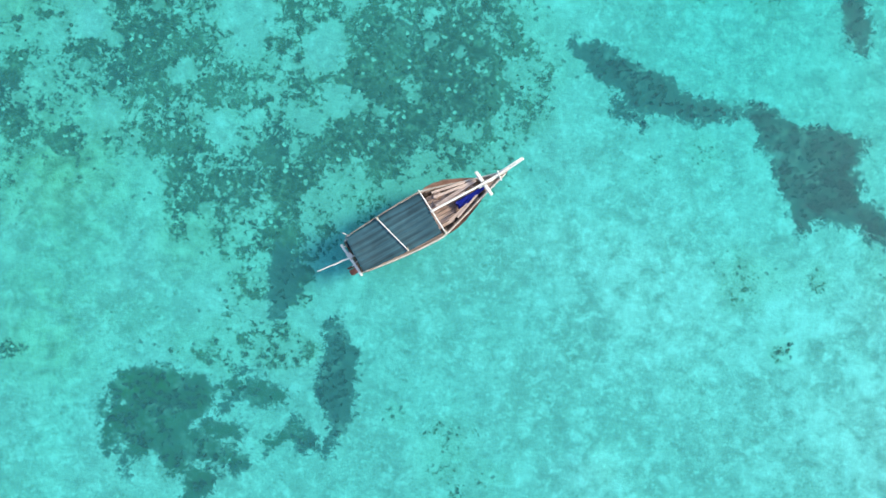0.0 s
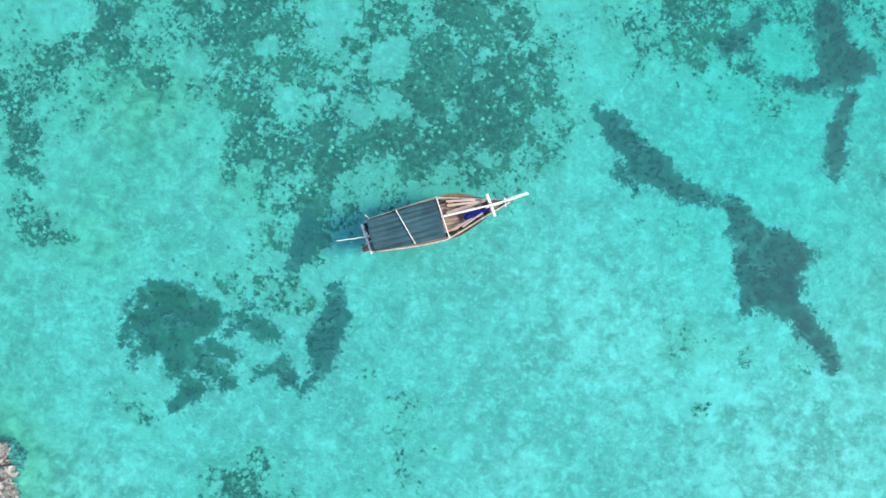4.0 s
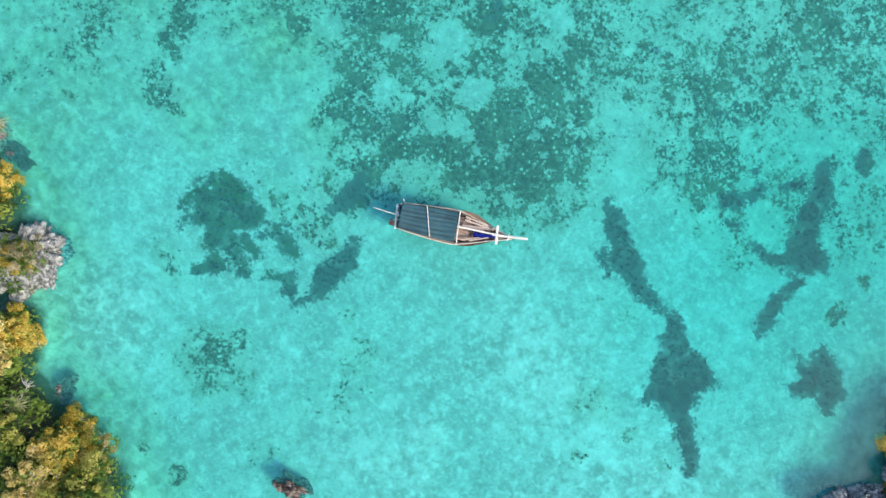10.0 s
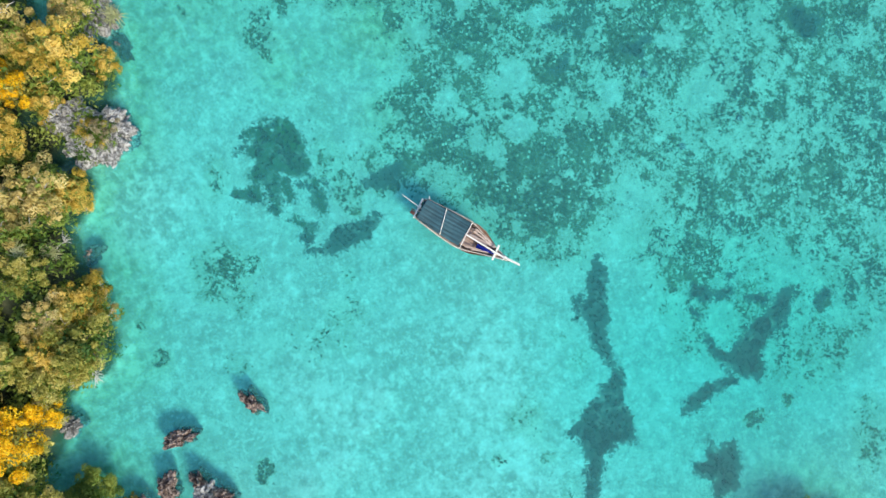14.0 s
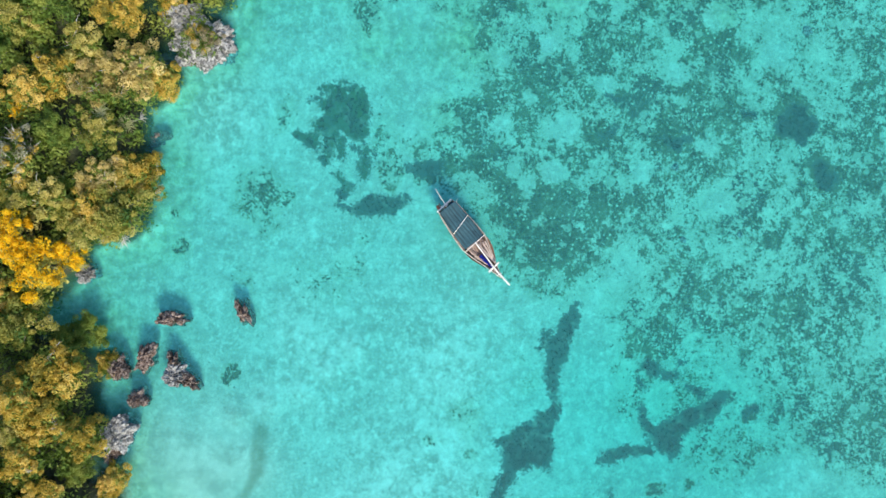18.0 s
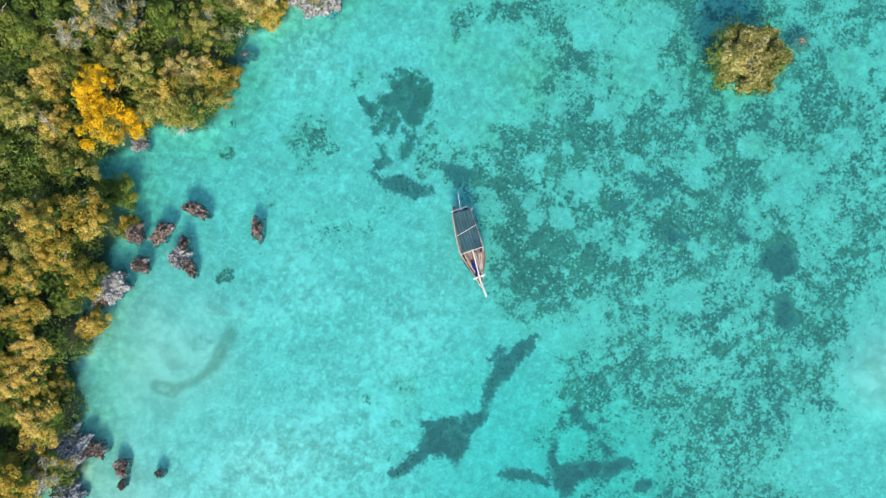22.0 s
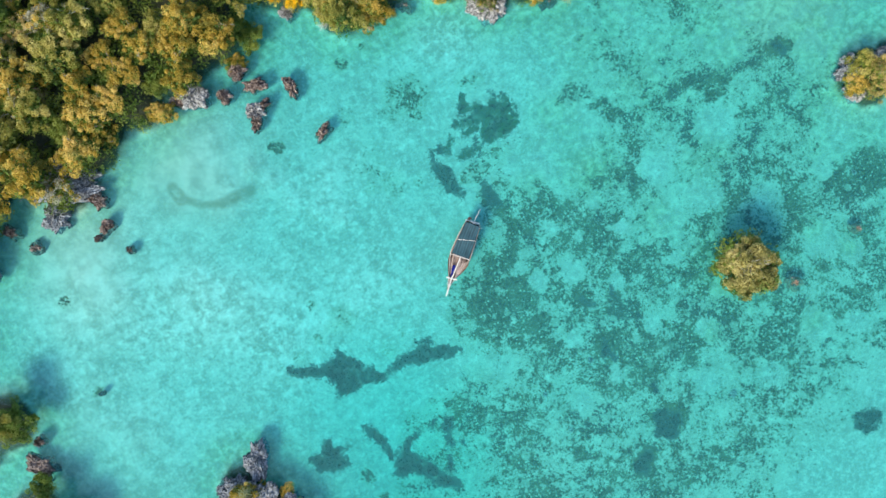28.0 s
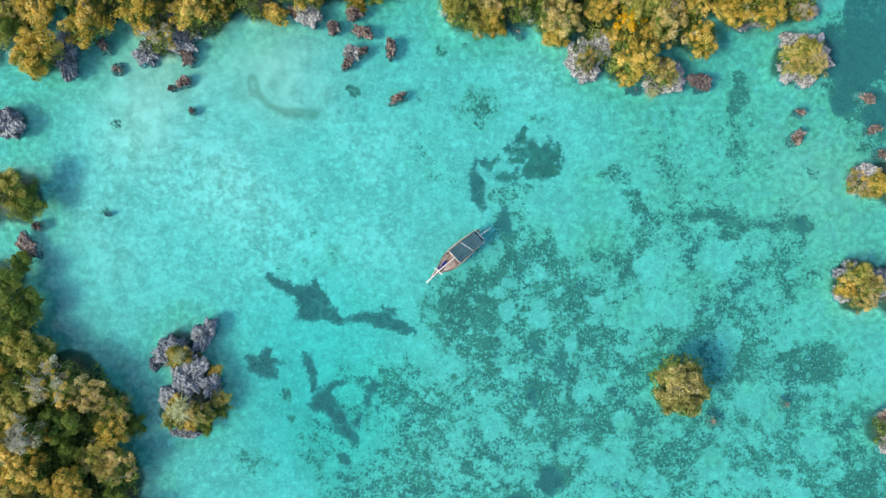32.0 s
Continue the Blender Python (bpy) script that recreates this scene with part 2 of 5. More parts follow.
def wood_material(name, dark, light, scale=1.0):
    m = Nodes(name)
    at = m.coord()
    map_ = m.node("Mapping")
    map_.inputs["Scale"].default_value = (0.6 * scale, 9 * scale, 9 * scale)
    m.link(at, map_.inputs["Vector"])
    grain = m.noise(map_.outputs[0], 2.0, 6, 0.65, 0.3)
    wear = m.noise(at, 2.2, 4, 0.6)
    piece = m.node("ObjectInfo").outputs["Random"]
    f = m.math("ADD", m.math("MULTIPLY", grain, 0.55), m.math("ADD", m.math("MULTIPLY", wear, 0.35), m.math("MULTIPLY", piece, 0.15)))
    colour = m.ramp(f, (0.35, dark), (0.68, light))
    m.bump(grain, 0.35, 0.01)
    return m.set(colour, 0.75)


def canvas_material(name, dark, light):
    m = Nodes(name)
    at = m.coord()
    map_ = m.node("Mapping")
    map_.inputs["Scale"].default_value = (0.10, 3.4, 1.0)
    m.link(at, map_.inputs["Vector"])
    streak = m.noise(map_.outputs[0], 1.6, 5, 0.65)
    stain = m.noise(at, 1.1, 5, 0.6, 0.5)
    weave = m.noise(at, 40.0, 2)
    colour = m.ramp(m.math("ADD", m.math("MULTIPLY", streak, 0.7), m.math("MULTIPLY", stain, 0.3)), (0.36, dark), (0.62, light))
    m.bump(m.math("ADD", streak, m.math("MULTIPLY", weave, 0.2)), 0.3, 0.02)
    return m.set(colour, 0.7)


def plain_material(name, colour, rough=0.6, metal=0.0, vary=0.25):
    m = Nodes(name)
    at = m.coord()
    f = m.noise(at, 6.0, 5, 0.65)
    low = tuple(c * (1 - vary) for c in colour)
    high = tuple(min(1.0, c * (1 + vary)) for c in colour)
    return m.set(m.ramp(f, (0.35, low), (0.65, high)), rough, metal)


GROUND = ground_material()
WATER = water_material()
LEAF = {
    "gold": leaf_material("golden_mangrove_leaf", (0.20, 0.195, 0.035), (0.58, 0.41, 0.058), (0.86, 0.66, 0.20)),
    "tan": leaf_material("tan_mangrove_leaf", (0.22, 0.20, 0.06), (0.55, 0.43, 0.14), (0.80, 0.65, 0.29)),
    "olive": leaf_material("olive_mangrove_leaf", (0.13, 0.17, 0.028), (0.40, 0.37, 0.075), (0.72, 0.61, 0.21)),
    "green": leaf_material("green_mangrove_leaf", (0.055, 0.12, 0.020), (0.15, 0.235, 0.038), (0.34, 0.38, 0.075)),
    "yellow": leaf_material("yellow_leaf", (0.46, 0.28, 0.008), (0.86, 0.53, 0.010), (0.95, 0.68, 0.025)),
    "pale": leaf_material("pale_dry_leaf", (0.24, 0.20, 0.10), (0.42, 0.36, 0.22), (0.64, 0.56, 0.38)),
    "grey": leaf_material("grey_dry_leaf", (0.20, 0.20, 0.11), (0.42, 0.41, 0.27), (0.62, 0.60, 0.47)),
    "lone": leaf_material("pale_olive_leaf", (0.20, 0.20, 0.05), (0.50, 0.44, 0.15), (0.72, 0.62, 0.30)),
    "palm": leaf_material("pale_screw_palm_leaf", (0.34, 0.36, 0.17), (0.54, 0.54, 0.30), (0.72, 0.70, 0.46)),
}
BARK = wood_material("grey_bark", (0.10, 0.085, 0.07), (0.34, 0.31, 0.27))
DEADWOOD = wood_material("bleached_dead_wood", (0.30, 0.285, 0.26), (0.58, 0.56, 0.52))
ROCK = {
    # the last colour of grey, pale and brown is the painted top light
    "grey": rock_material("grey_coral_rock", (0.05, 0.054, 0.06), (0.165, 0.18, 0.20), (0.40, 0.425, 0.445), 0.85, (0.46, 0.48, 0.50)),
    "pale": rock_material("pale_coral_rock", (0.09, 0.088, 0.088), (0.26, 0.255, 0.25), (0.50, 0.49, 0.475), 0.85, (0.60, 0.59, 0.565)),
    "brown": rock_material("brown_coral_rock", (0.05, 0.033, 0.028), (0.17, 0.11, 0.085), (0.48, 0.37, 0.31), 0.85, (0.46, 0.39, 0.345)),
    "dark": rock_material("dark_coral_rock", (0.06, 0.05, 0.05), (0.14, 0.11, 0.105), (0.27, 0.23, 0.22)),
    "orange": rock_material("orange_coral_rock", (0.20, 0.12, 0.08), (0.37, 0.25, 0.175), (0.50, 0.37, 0.28)),
}
TUFT = rock_material("seagrass_blades", (0.04, 0.055, 0.055), (0.075, 0.098, 0.095), (0.125, 0.15, 0.145), 2.0)
CORAL = rock_material("algae_covered_rubble", (0.06, 0.08, 0.045), (0.12, 0.14, 0.08), (0.23, 0.24, 0.15), 2.0)


# ---- helpers for meshes ----
def part(name, bm, material, parent=None, label="", smooth=False):
    """Links a bmesh as one mesh object, under a thing or a part if one is given."""
    me = bpy.data.meshes.new(name)
    bm.to_mesh(me)
    bm.free()
    me.materials.append(material)
    if smooth:
        me.polygons.foreach_set("use_smooth", [True] * len(me.polygons))
    ob = new(name, me)
    if parent:
        ob.parent = parent
    return tagged(ob, label)


def raw_mesh(name, verts, faces, material, attrs=(), smooth=False):
    """A mesh from arrays of corners and of faces, all of one size."""
    me = bpy.data.meshes.new(name)
    n = faces.shape[1]
    me.vertices.add(len(verts))
    me.vertices.foreach_set("co", np.asarray(verts, dtype=np.float32).ravel())
    me.loops.add(faces.size)
    me.loops.foreach_set("vertex_index", faces.astype(np.int32).ravel())
    me.polygons.add(len(faces))
    me.polygons.foreach_set("loop_start", np.arange(0, faces.size, n, dtype=np.int32))
    if smooth:
        me.polygons.foreach_set("use_smooth", np.ones(len(faces), dtype=bool))
    for key, values in attrs:
        a = me.attributes.new(key, "FLOAT", "POINT")
        a.data.foreach_set("value", np.asarray(values, dtype=np.float32))
    me.update(calc_edges=True)
    me.materials.append(material)
    return me


def lattice(seed, n=64):
    return np.random.RandomState(seed).rand(n, n)


def wavy(x, y, size, seed, octaves=3):
    """Smooth value noise over the plan, 0 to 1, with features of that many metres."""
    total, weight, amp = 0.0, 0.0, 1.0
    for k in range(octaves):
        grid = lattice(seed + k)
        u, v = x / size, y / size
        i, j = np.floor(u).astype(int), np.floor(v).astype(int)
        fu, fv = u - i, v - j
        fu, fv = fu * fu * (3 - 2 * fu), fv * fv * (3 - 2 * fv)
        g = lambda a, b: grid[(i + a) % 64, (j + b) % 64]
        total = total + amp * ((g(0, 0) * (1 - fu) + g(1, 0) * fu) * (1 - fv) + (g(0, 1) * (1 - fu) + g(1, 1) * fu) * fv)
        weight += amp
        amp, size = amp * 0.55, size * 0.47
    return total / weight


def step(v, a, b):
    t = np.clip((v - a) / (b - a), 0, 1)
    return t * t * (3 - 2 * t)


# ---- the plan: x, y and radius in metres ----
LAND_NORTH = [
    (9, 49.7, 6.2), (10.8, 42.6, 6.2), (13.6, 35.7, 4.5), (13.4, 31.6, 2.4), (2.3, 44, 6.2), (2.7, 37.7, 5.3),
    (0.7, 34, 2.5), (-4, 41.3, 3.9), (-10.5, 44.4, 3.4), (-17.8, 40.9, 6.2), (-14.5, 37, 2.5),
    (-21.3, 36.5, 2.5), (-27.9, 39.6, 5.6), (-26.8, 35.2, 2.5), (-33.6, 37.1, 5.1), (-4.2, 46.2, 3.4),
    (-6.6, 47.2, 2.4), (-2.3, 47.9, 3), (0.4, 51.4, 3.6), (1, 54.3, 5.4), (-4.9, 52.8, 4.2), (-4, 57.9, 7.1),
    (-13.1, 46.4, 3.6), (-20.5, 48.2, 5.9),
]
LAND_WEST = [
    (-61.5, 31.8, 3.1), (-64.2, 34, 4.6), (-65, 29.5, 3.1), (-32.5, 48.2, 10.4), (-42.4, 50.4, 11.1),
    (-23.3, 44.8, 8.3), (-16.6, 39.7, 4.9), (-34, 39.6, 6.2), (-40.9, 38.5, 6.2), (-35.1, 33.1, 2.8),
    (-39.8, 30.1, 2.4), (-42.3, 33, 2.8), (-48.9, 38.1, 6.2), (-51.2, 47.2, 9.7), (-25.4, 58.6, 11.1),
    (-13.8, 50.8, 9), (-2.9, 41.8, 4.9), (-38.3, 63.9, 11.1), (0.4, 34.5, 2.4), (3.6, 33.2, 1.5),
]
LAND_EAST = [
    (0.7, 34, 2.4), (3.7, 33.7, 1.8), (13.3, 32.5, 2.6), (23.6, 32.1, 3.4), (29.7, 32.1, 3.4),
    (33.1, 29.5, 2), (22.8, 26.4, 2), (26.7, 24.1, 1.8), (18.3, 30.2, 2), (17.5, 26.8, 1.8),
    (38.9, 33.7, 3.4), (45, 34.4, 3.1), (47.3, 33.7, 1.4), (6.8, 39.4, 8.4), (22.1, 40.9, 9.2),
    (37.3, 41.7, 9.2), (17.5, 33.3, 3.1), (57.2, -24, 1.8), (60.2, -23.2, 2.3),
]
ISLETS = [
    (-56.9, 27.9, 2.6), (-53.4, 27.3, 1.7), (46.5, 26.3, 3.4), (54.9, 9.8, 2), (58.3, 10, 2.6),
    (54.1, -4.3, 3.1), (58.7, -4.9, 3.1), (-38.2, -12.5, 2.3), (-36.3, -16, 2.6), (-37.9, -20.5, 2.7),
    (-35.6, -19.4, 2.3), (-61.1, 18.4, 1.5), (-60.4, 8.5, 3.2), (-65, 8.1, 3.8), (-62.7, -3.4, 3.1),
    (-61.1, -7.9, 3.1),
]
LAND_SOUTH = [
    (-53.5, -17.9, 5.3), (-48.2, -20.9, 3.2), (-58.1, -24.7, 8.4), (-48.2, -30.1, 4.6), (-58.9, -15.6, 4.6),
    (-66.5, -18.6, 8.4), (-55.8, -33.9, 9.2), (-68, -30.1, 10.7), (-46.6, -36.2, 4.6), (-68.8, -7.9, 5.3),
    (29.7, -17.5, 1.5),
]
LAND = LAND_NORTH + LAND_WEST + LAND_EAST + ISLETS + LAND_SOUTH

# seagrass meadows: runs from one point and radius to another
SEAGRASS_A = [
    (-6.36, -10.51, 0.32, -8.12, -9.68, 0.8), (-8.37, -9.53, 0.96, -11.28, -8.62, 1.12),
    (-11.4, -8.62, 1.04, -13.82, -8.24, 0.8), (-13.82, -8.24, 0.72, -15.43, -8.74, 0.32),
    (-9.26, -7.73, 0.48, -10.54, -6.95, 0.28),
]
SEAGRASS_B = [
    (-16.35, -9.05, 0.36, -18.09, -7.99, 1.04), (-18.56, -7.6, 1.28, -19.89, -6.64, 2),
    (-20.2, -6.66, 2.08, -21.11, -5.32, 1.76), (-20.16, -4.17, 0.96, -20.06, -3.09, 0.4),
    (-21, -7.68, 1.04, -22.21, -8.14, 0.56), (-22.71, -4.78, 0.72, -25.1, -3.55, 0.88),
    (-25.23, -3.4, 0.8, -26.39, -2.56, 0.48),
]
SEAGRASS_C = [
    (-14.91, -25.13, 0.64, -16.56, -23.83, 1.02), (-16.56, -23.83, 1.07, -17.37, -21.51, 1.02),
    (-17.37, -21.51, 1.07, -19.32, -19.89, 1.18), (-18.79, -18.52, 0.64, -20.01, -20.77, 0.91),
    (-15.97, -17.18, 0.29, -18.19, -18.09, 0.53), (-20.43, -18.31, 0.43, -20.49, -16.28, 0.48),
    (-20.49, -16.28, 0.53, -21.15, -14.87, 0.75), (-21.27, -14.6, 0.59, -21.62, -13.14, 0.27),
    (-11.99, -17.64, 0.53, -12.49, -18.53, 0.53), (-12.92, -19.51, 0.59, -13.07, -20.48, 0.48),
    (-16.3, -27.43, 0.48, -15.77, -28.44, 0.43), (-14.04, -21.94, 0.45, -14.65, -23.2, 0.45),
    (-11.35, -20.76, 0.35, -11.14, -21.7, 0.24), (-13.79, -17.11, 0.37, -14.05, -17.41, 0.37),
]
SEAGRASS_D = [
    (-24.65, -14.8, 0.32, -25.89, -14.52, 0.48), (-26.67, -13.01, 0.59, -27.45, -15, 1.39),
    (-26.77, -15.32, 1.23, -25.82, -15.98, 0.75), (-28.59, -14.84, 1.12, -29.37, -13.9, 0.69),
]
SEAGRASS_E = [
    (3.12, 6.47, 0.38, 2.46, 8.24, 1.07), (2.43, 8.39, 1.12, 2.49, 9.91, 1.12),
    (2.43, 10.2, 0.98, 1.8, 11.52, 0.65), (1.84, 11.65, 0.56, 2.69, 13.11, 0.27),
]
SEAGRASS_F = [
    (6.39, 3.99, 0.71, 6.18, 5.37, 0.83), (6.15, 5.51, 0.74, 6.08, 6.77, 0.24),
]
SEAGRASS_G = [
    (13.24, 11.95, 0.83, 11.27, 11.25, 0.8), (12.17, 12.76, 1.12, 9.96, 11.77, 1.3),
    (13.5, 13.69, 0.59, 11.85, 14.36, 0.83), (10.69, 13.82, 1.01, 9.76, 15.44, 0.53),
    (9.1, 14.25, 0.59, 6.85, 14.47, 0.47), (8.47, 15.88, 0.59, 8.89, 17.08, 0.59),
    (8.39, 13.27, 0.36, 7.23, 13.03, 0.3), (8.08, 10.91, 0.24, 7.23, 10.62, 0.21),
    (6.36, 10.9, 0.5, 5.36, 10.63, 0.47), (5.47, 13.37, 0.21, 4.02, 12.48, 0.33),
    (14.1, 13.39, 0.27, 13.51, 15.14, 0.18),
]
SEAGRASS_H = [
    (12.78, 15.45, 0.18, 12.14, 16.22, 0.15), (7.3, 9.97, 0.18, 7.04, 9.77, 0.18),
    (3.64, 13.16, 0.21, 3.3, 12.63, 0.24), (7.79, 12.03, 0.21, 7.36, 11.19, 0.15),
]
REEF_KNOTS = [
    (-16.59, -28.08, 1.09, 0.9), (10.13, -18.32, 1.88, 0.95), (13.26, -30.43, 2.19, 0.95),
    (54.67, -31.99, 2.66, 0.95), (47.01, 4.5, 1.25, 0.9), (39.04, 21.92, 1.56, 0.85),
    (14.82, -20.04, 0.78, 0.9), (19.9, -14.8, 0.94, 0.9), (-19.95, 3.17, 0.63, 0.9), (27.32, -19.1, 0.7, 0.85),
    (12.44, -30.74, 1.85, 0.97), (8.12, -33.48, 1.72, 0.95), (0.56, -29.13, 1.13, 0.9), (11, -18.98, 1.13, 0.9),
    (12.61, -26.06, 0.79, 0.9), (0.36, -13.06, 0.93, 0.9), (12.87, -38.01, 0.86, 0.9),
    (48.24, -16.01, 2.25, 0.95),
]
REEF_SPOTS = [
    (-14.83, 22.96, 0.93, 0.75), (-2.59, 28.45, 0.73, 0.75), (-14.35, 22.93, 0.85, 0.75),
    (-2.25, 28.17, 0.85, 0.75), (-46.99, 18.13, 0.85, 0.6), (-48.59, 6.54, 0.64, 0.8),
    (-24.2, -19.17, 0.64, 0.8), (-23.51, -22.17, 0.55, 0.75), (-13.87, -17.05, 1.01, 0.75),
    (-13.38, -19.93, 0.82, 0.7), (2.81, 20.94, 2.772, 0.58), (-1.88, 28.01, 0.52, 0.8),
    (0.72, 29.06, 0.69, 0.45), (0.07, 19.98, 1.5, 0.35), (-14.29, 22.74, 0.69, 0.7), (-20.03, 3.48, 0.58, 0.6),
    (-18.79, -0.38, 1.27, 0.4), (-5.64, 15.31, 1.97, 0.28), (-6.5, 12.72, 1.16, 0.3),
    (-5.18, 21.97, 1.39, 0.25), (2.86, 18.27, 1.39, 0.4),
]
SEAGRASS_KNOTS = [
    (11.55, -31.02, 1.56, 12.51, -30.89, 1.56), (33.93, -42.46, 1.7, 35.2, -42.5, 1.56),
    (46.66, 4.08, 0.85, 47.02, 3.56, 0.85), (6.89, -34.14, 0.99, 7.13, -34.59, 0.99),
    (9.52, -18.83, 0.64, 10.18, -20.31, 0.71), (11.15, -13.43, 0.57, 10.12, -12.07, 0.42),
    (12.04, -30.27, 1.62, 12.01, -31.59, 1.5), (8.07, -33.5, 1.16, 7.22, -33.94, 1.04),
    (10.04, -18.61, 0.69, 9.36, -19.49, 0.81), (13.11, -25.85, 0.58, 13.05, -26.58, 0.58),
    (14.24, -12.6, 0.52, 13.53, -13.36, 0.52),
]
SEAGRASS_SHORE = [
    (56.13, 34.5, 3.26, 56.08, 26.74, 2.95), (54.13, 24.03, 2.48, 52.55, 20.55, 1.55),
    (50.91, 30.26, 1.4, 51.81, 25.6, 1.71), (57.21, 20.91, 2.02, 57.2, 18.97, 1.71),
]
MEADOWS = (SEAGRASS_A, SEAGRASS_B, SEAGRASS_C, SEAGRASS_D, SEAGRASS_E, SEAGRASS_F, SEAGRASS_G, SEAGRASS_H, SEAGRASS_KNOTS, SEAGRASS_SHORE)

# reef flats and bare pools: x, y, radius, density
REEF_FLATS = [
    (26.54, -19.1, 19.53, 0.64), (0.76, -26.91, 10.94, 0.6), (49.98, -30.82, 10.94, 0.62),
    (-7.05, -29.26, 7.81, 0.38), (-5.92, -20.69, 7.28, 0.62), (-3.05, -31.57, 9.26, 0.64),
    (5.65, -37.04, 9.26, 0.64), (17.74, -39.36, 7.28, 0.6), (-14.3, -19.44, 3.97, 0.5),
    (-14.44, -25.63, 2.75, 0.42), (-11.83, -17.13, 2.52, 0.42), (-16.72, -16.52, 2.29, 0.35),
]
REEF_NEAR = [
    (-2.89, -18.95, 5.03, 0.42), (-0.21, -28.28, 6.87, 0.42), (-9.54, -30.96, 5.95, 0.38),
    (-2.97, 17.73, 3.2, 0.25), (-13.69, -17.67, 1.83, 0.5), (-23.78, -18.88, 0.82, 0.7),
    (-23.84, -1.91, 1.5, 0.42), (-4.84, -10.69, 1.66, 0.38),
]
REEF_EAST = [
    (13.06, -39.19, 8.6, 0.55), (-2.39, -26.44, 11.25, 0.46), (29.69, -32.78, 5.96, 0.5),
    (-11.26, -33.63, 8.47, 0.55), (-16.9, -25.86, 6.21, 0.45), (-16.07, -40, 6.77, 0.62),
]
REEF_SOUTH = [
    (49.98, -28.47, 4.3, 0.62), (-8.62, -26.13, 7.03, 0.4), (-3.93, -31.6, 4.69, 0.42),
    (-13.3, -19.1, 2.73, 0.4), (-28.15, -28.47, 2.73, 0.4),
]
SAND_POOLS = [
    (5.78, -45.94, 5.63, -0.9),
]
# reef close to the boat, east of it and its bare pools
REEF_BY_BOAT = [
    (21.77, -3.42, 1.78, 0.85), (19.21, -4.23, 2.07, 0.8), (21.85, -0.83, 1.24, 0.9),
    (19.39, -2.08, 1.42, 0.65), (15.85, -5.51, 2.51, 0.75), (13.71, -6.85, 2.22, 0.75),
    (9.47, -8.3, 2.37, 0.85), (12.43, -3.48, 2.51, 0.7), (14.83, -1.19, 1.63, 0.75), (10.4, -5.4, 2.22, 0.7),
    (7.2, -0.01, 1.33, 0.9), (6.96, 2.66, 1.42, 0.85), (7.61, -2.04, 1.63, 0.75), (4.27, -3.47, 1.72, 0.85),
    (3.44, -8.31, 2.51, 0.85), (0.48, -8.6, 2.51, 0.9), (-1.87, -6.66, 1.54, 0.95), (1, -5.18, 2.07, 0.8),
    (1.75, -2.92, 1.63, 0.65), (10.71, 0.55, 1.48, 0.5), (13, 1.16, 1.48, 0.42), (14.86, 1.68, 0.77, 0.55),
    (5.46, -0.36, 1.48, 0.45),
]
REEF_ROUND_BOAT = [
    (-4.8, -6.35, 1.48, 0.5), (-4.92, -8.79, 1.48, 0.45), (2.3, 1.12, 1.07, 0.5), (8.52, 8.4, 2.07, 0.42),
    (10.55, 8.81, 1.18, 0.42), (6.15, 8.23, 1.48, 0.62), (19.43, 11.2, 0.77, 0.6), (-3.95, 11.93, 1.92, 0.38),
    (-17.55, -0.01, 1.72, 0.42), (-20.17, 3.42, 0.65, 0.75), (-21.32, -0.77, 0.95, 0.42),
    (-11.77, -4.73, 1.18, 0.25), (3.11, -0.68, 1.48, 0.55), (8.18, 5.62, 1.33, 0.6), (4.35, 8.17, 0.74, 0.6),
    (-0.99, 10.71, 0.77, 0.4), (19.44, 5.17, 1.18, 0.22), (12.82, 8.06, 1.48, 0.3), (-6.86, 12.85, 0.71, 0.5),
    (-14.68, 6.75, 1.78, 0.12), (-14.2, -6.13, 1.01, 0.3), (22.29, -6.03, 1.01, 0.3),
    (-1.84, -10.58, 1.48, 0.6),
]
POOLS_BY_BOAT = [
    (6.54, -7.54, 1.3, -0.85), (5.17, -4.94, 1.01, -0.7), (18.74, -6.38, 0.77, -0.8),
    (16.94, -2.21, 0.77, -0.8), (10.64, -2.09, 1.18, -0.75), (13.65, -5.05, 0.65, -0.6),
    (1.87, -6.51, 0.65, -0.6), (3.96, -4.89, 0.65, -0.6), (16.83, 0.12, 1.18, -0.4), (20.67, -5.45, 0.65, -0.7),
    (6.6, -3.75, 0.77, -0.6), (9.41, -3.49, 0.53, -0.6), (-1.38, -4.6, 0.59, -0.5),
]
POOLS_EAST = [
    (24.44, -8.06, 2.48, -0.95), (19.26, 7.03, 3.1, -0.75), (26.19, -2.02, 2.02, -0.8),
    (35.19, -0.68, 2.79, -0.85), (40.06, 8.22, 3.1, -0.7), (34.56, -28.76, 2.02, -0.9),
    (22.33, -22.48, 1.4, -0.85), (42.97, -22.61, 1.55, -0.85), (48.49, -8.52, 3.1, -0.75),
    (39.89, -19.72, 2.48, -0.7), (29.87, -7.78, 2.64, -0.75), (14.8, 1, 1.71, -0.5), (10.47, -8.28, 1.71, -0.8),
    (49.16, -26.37, 2.33, -0.7), (53.09, -18.64, 1.55, -0.8), (32.52, -19.28, 1.09, -0.6),
    (16.61, -19.19, 1.24, -0.7), (6.93, -16.02, 1.16, -0.7), (36.83, -11.55, 2.02, -0.6),
    (29.14, -0.64, 1.09, -0.6),
]
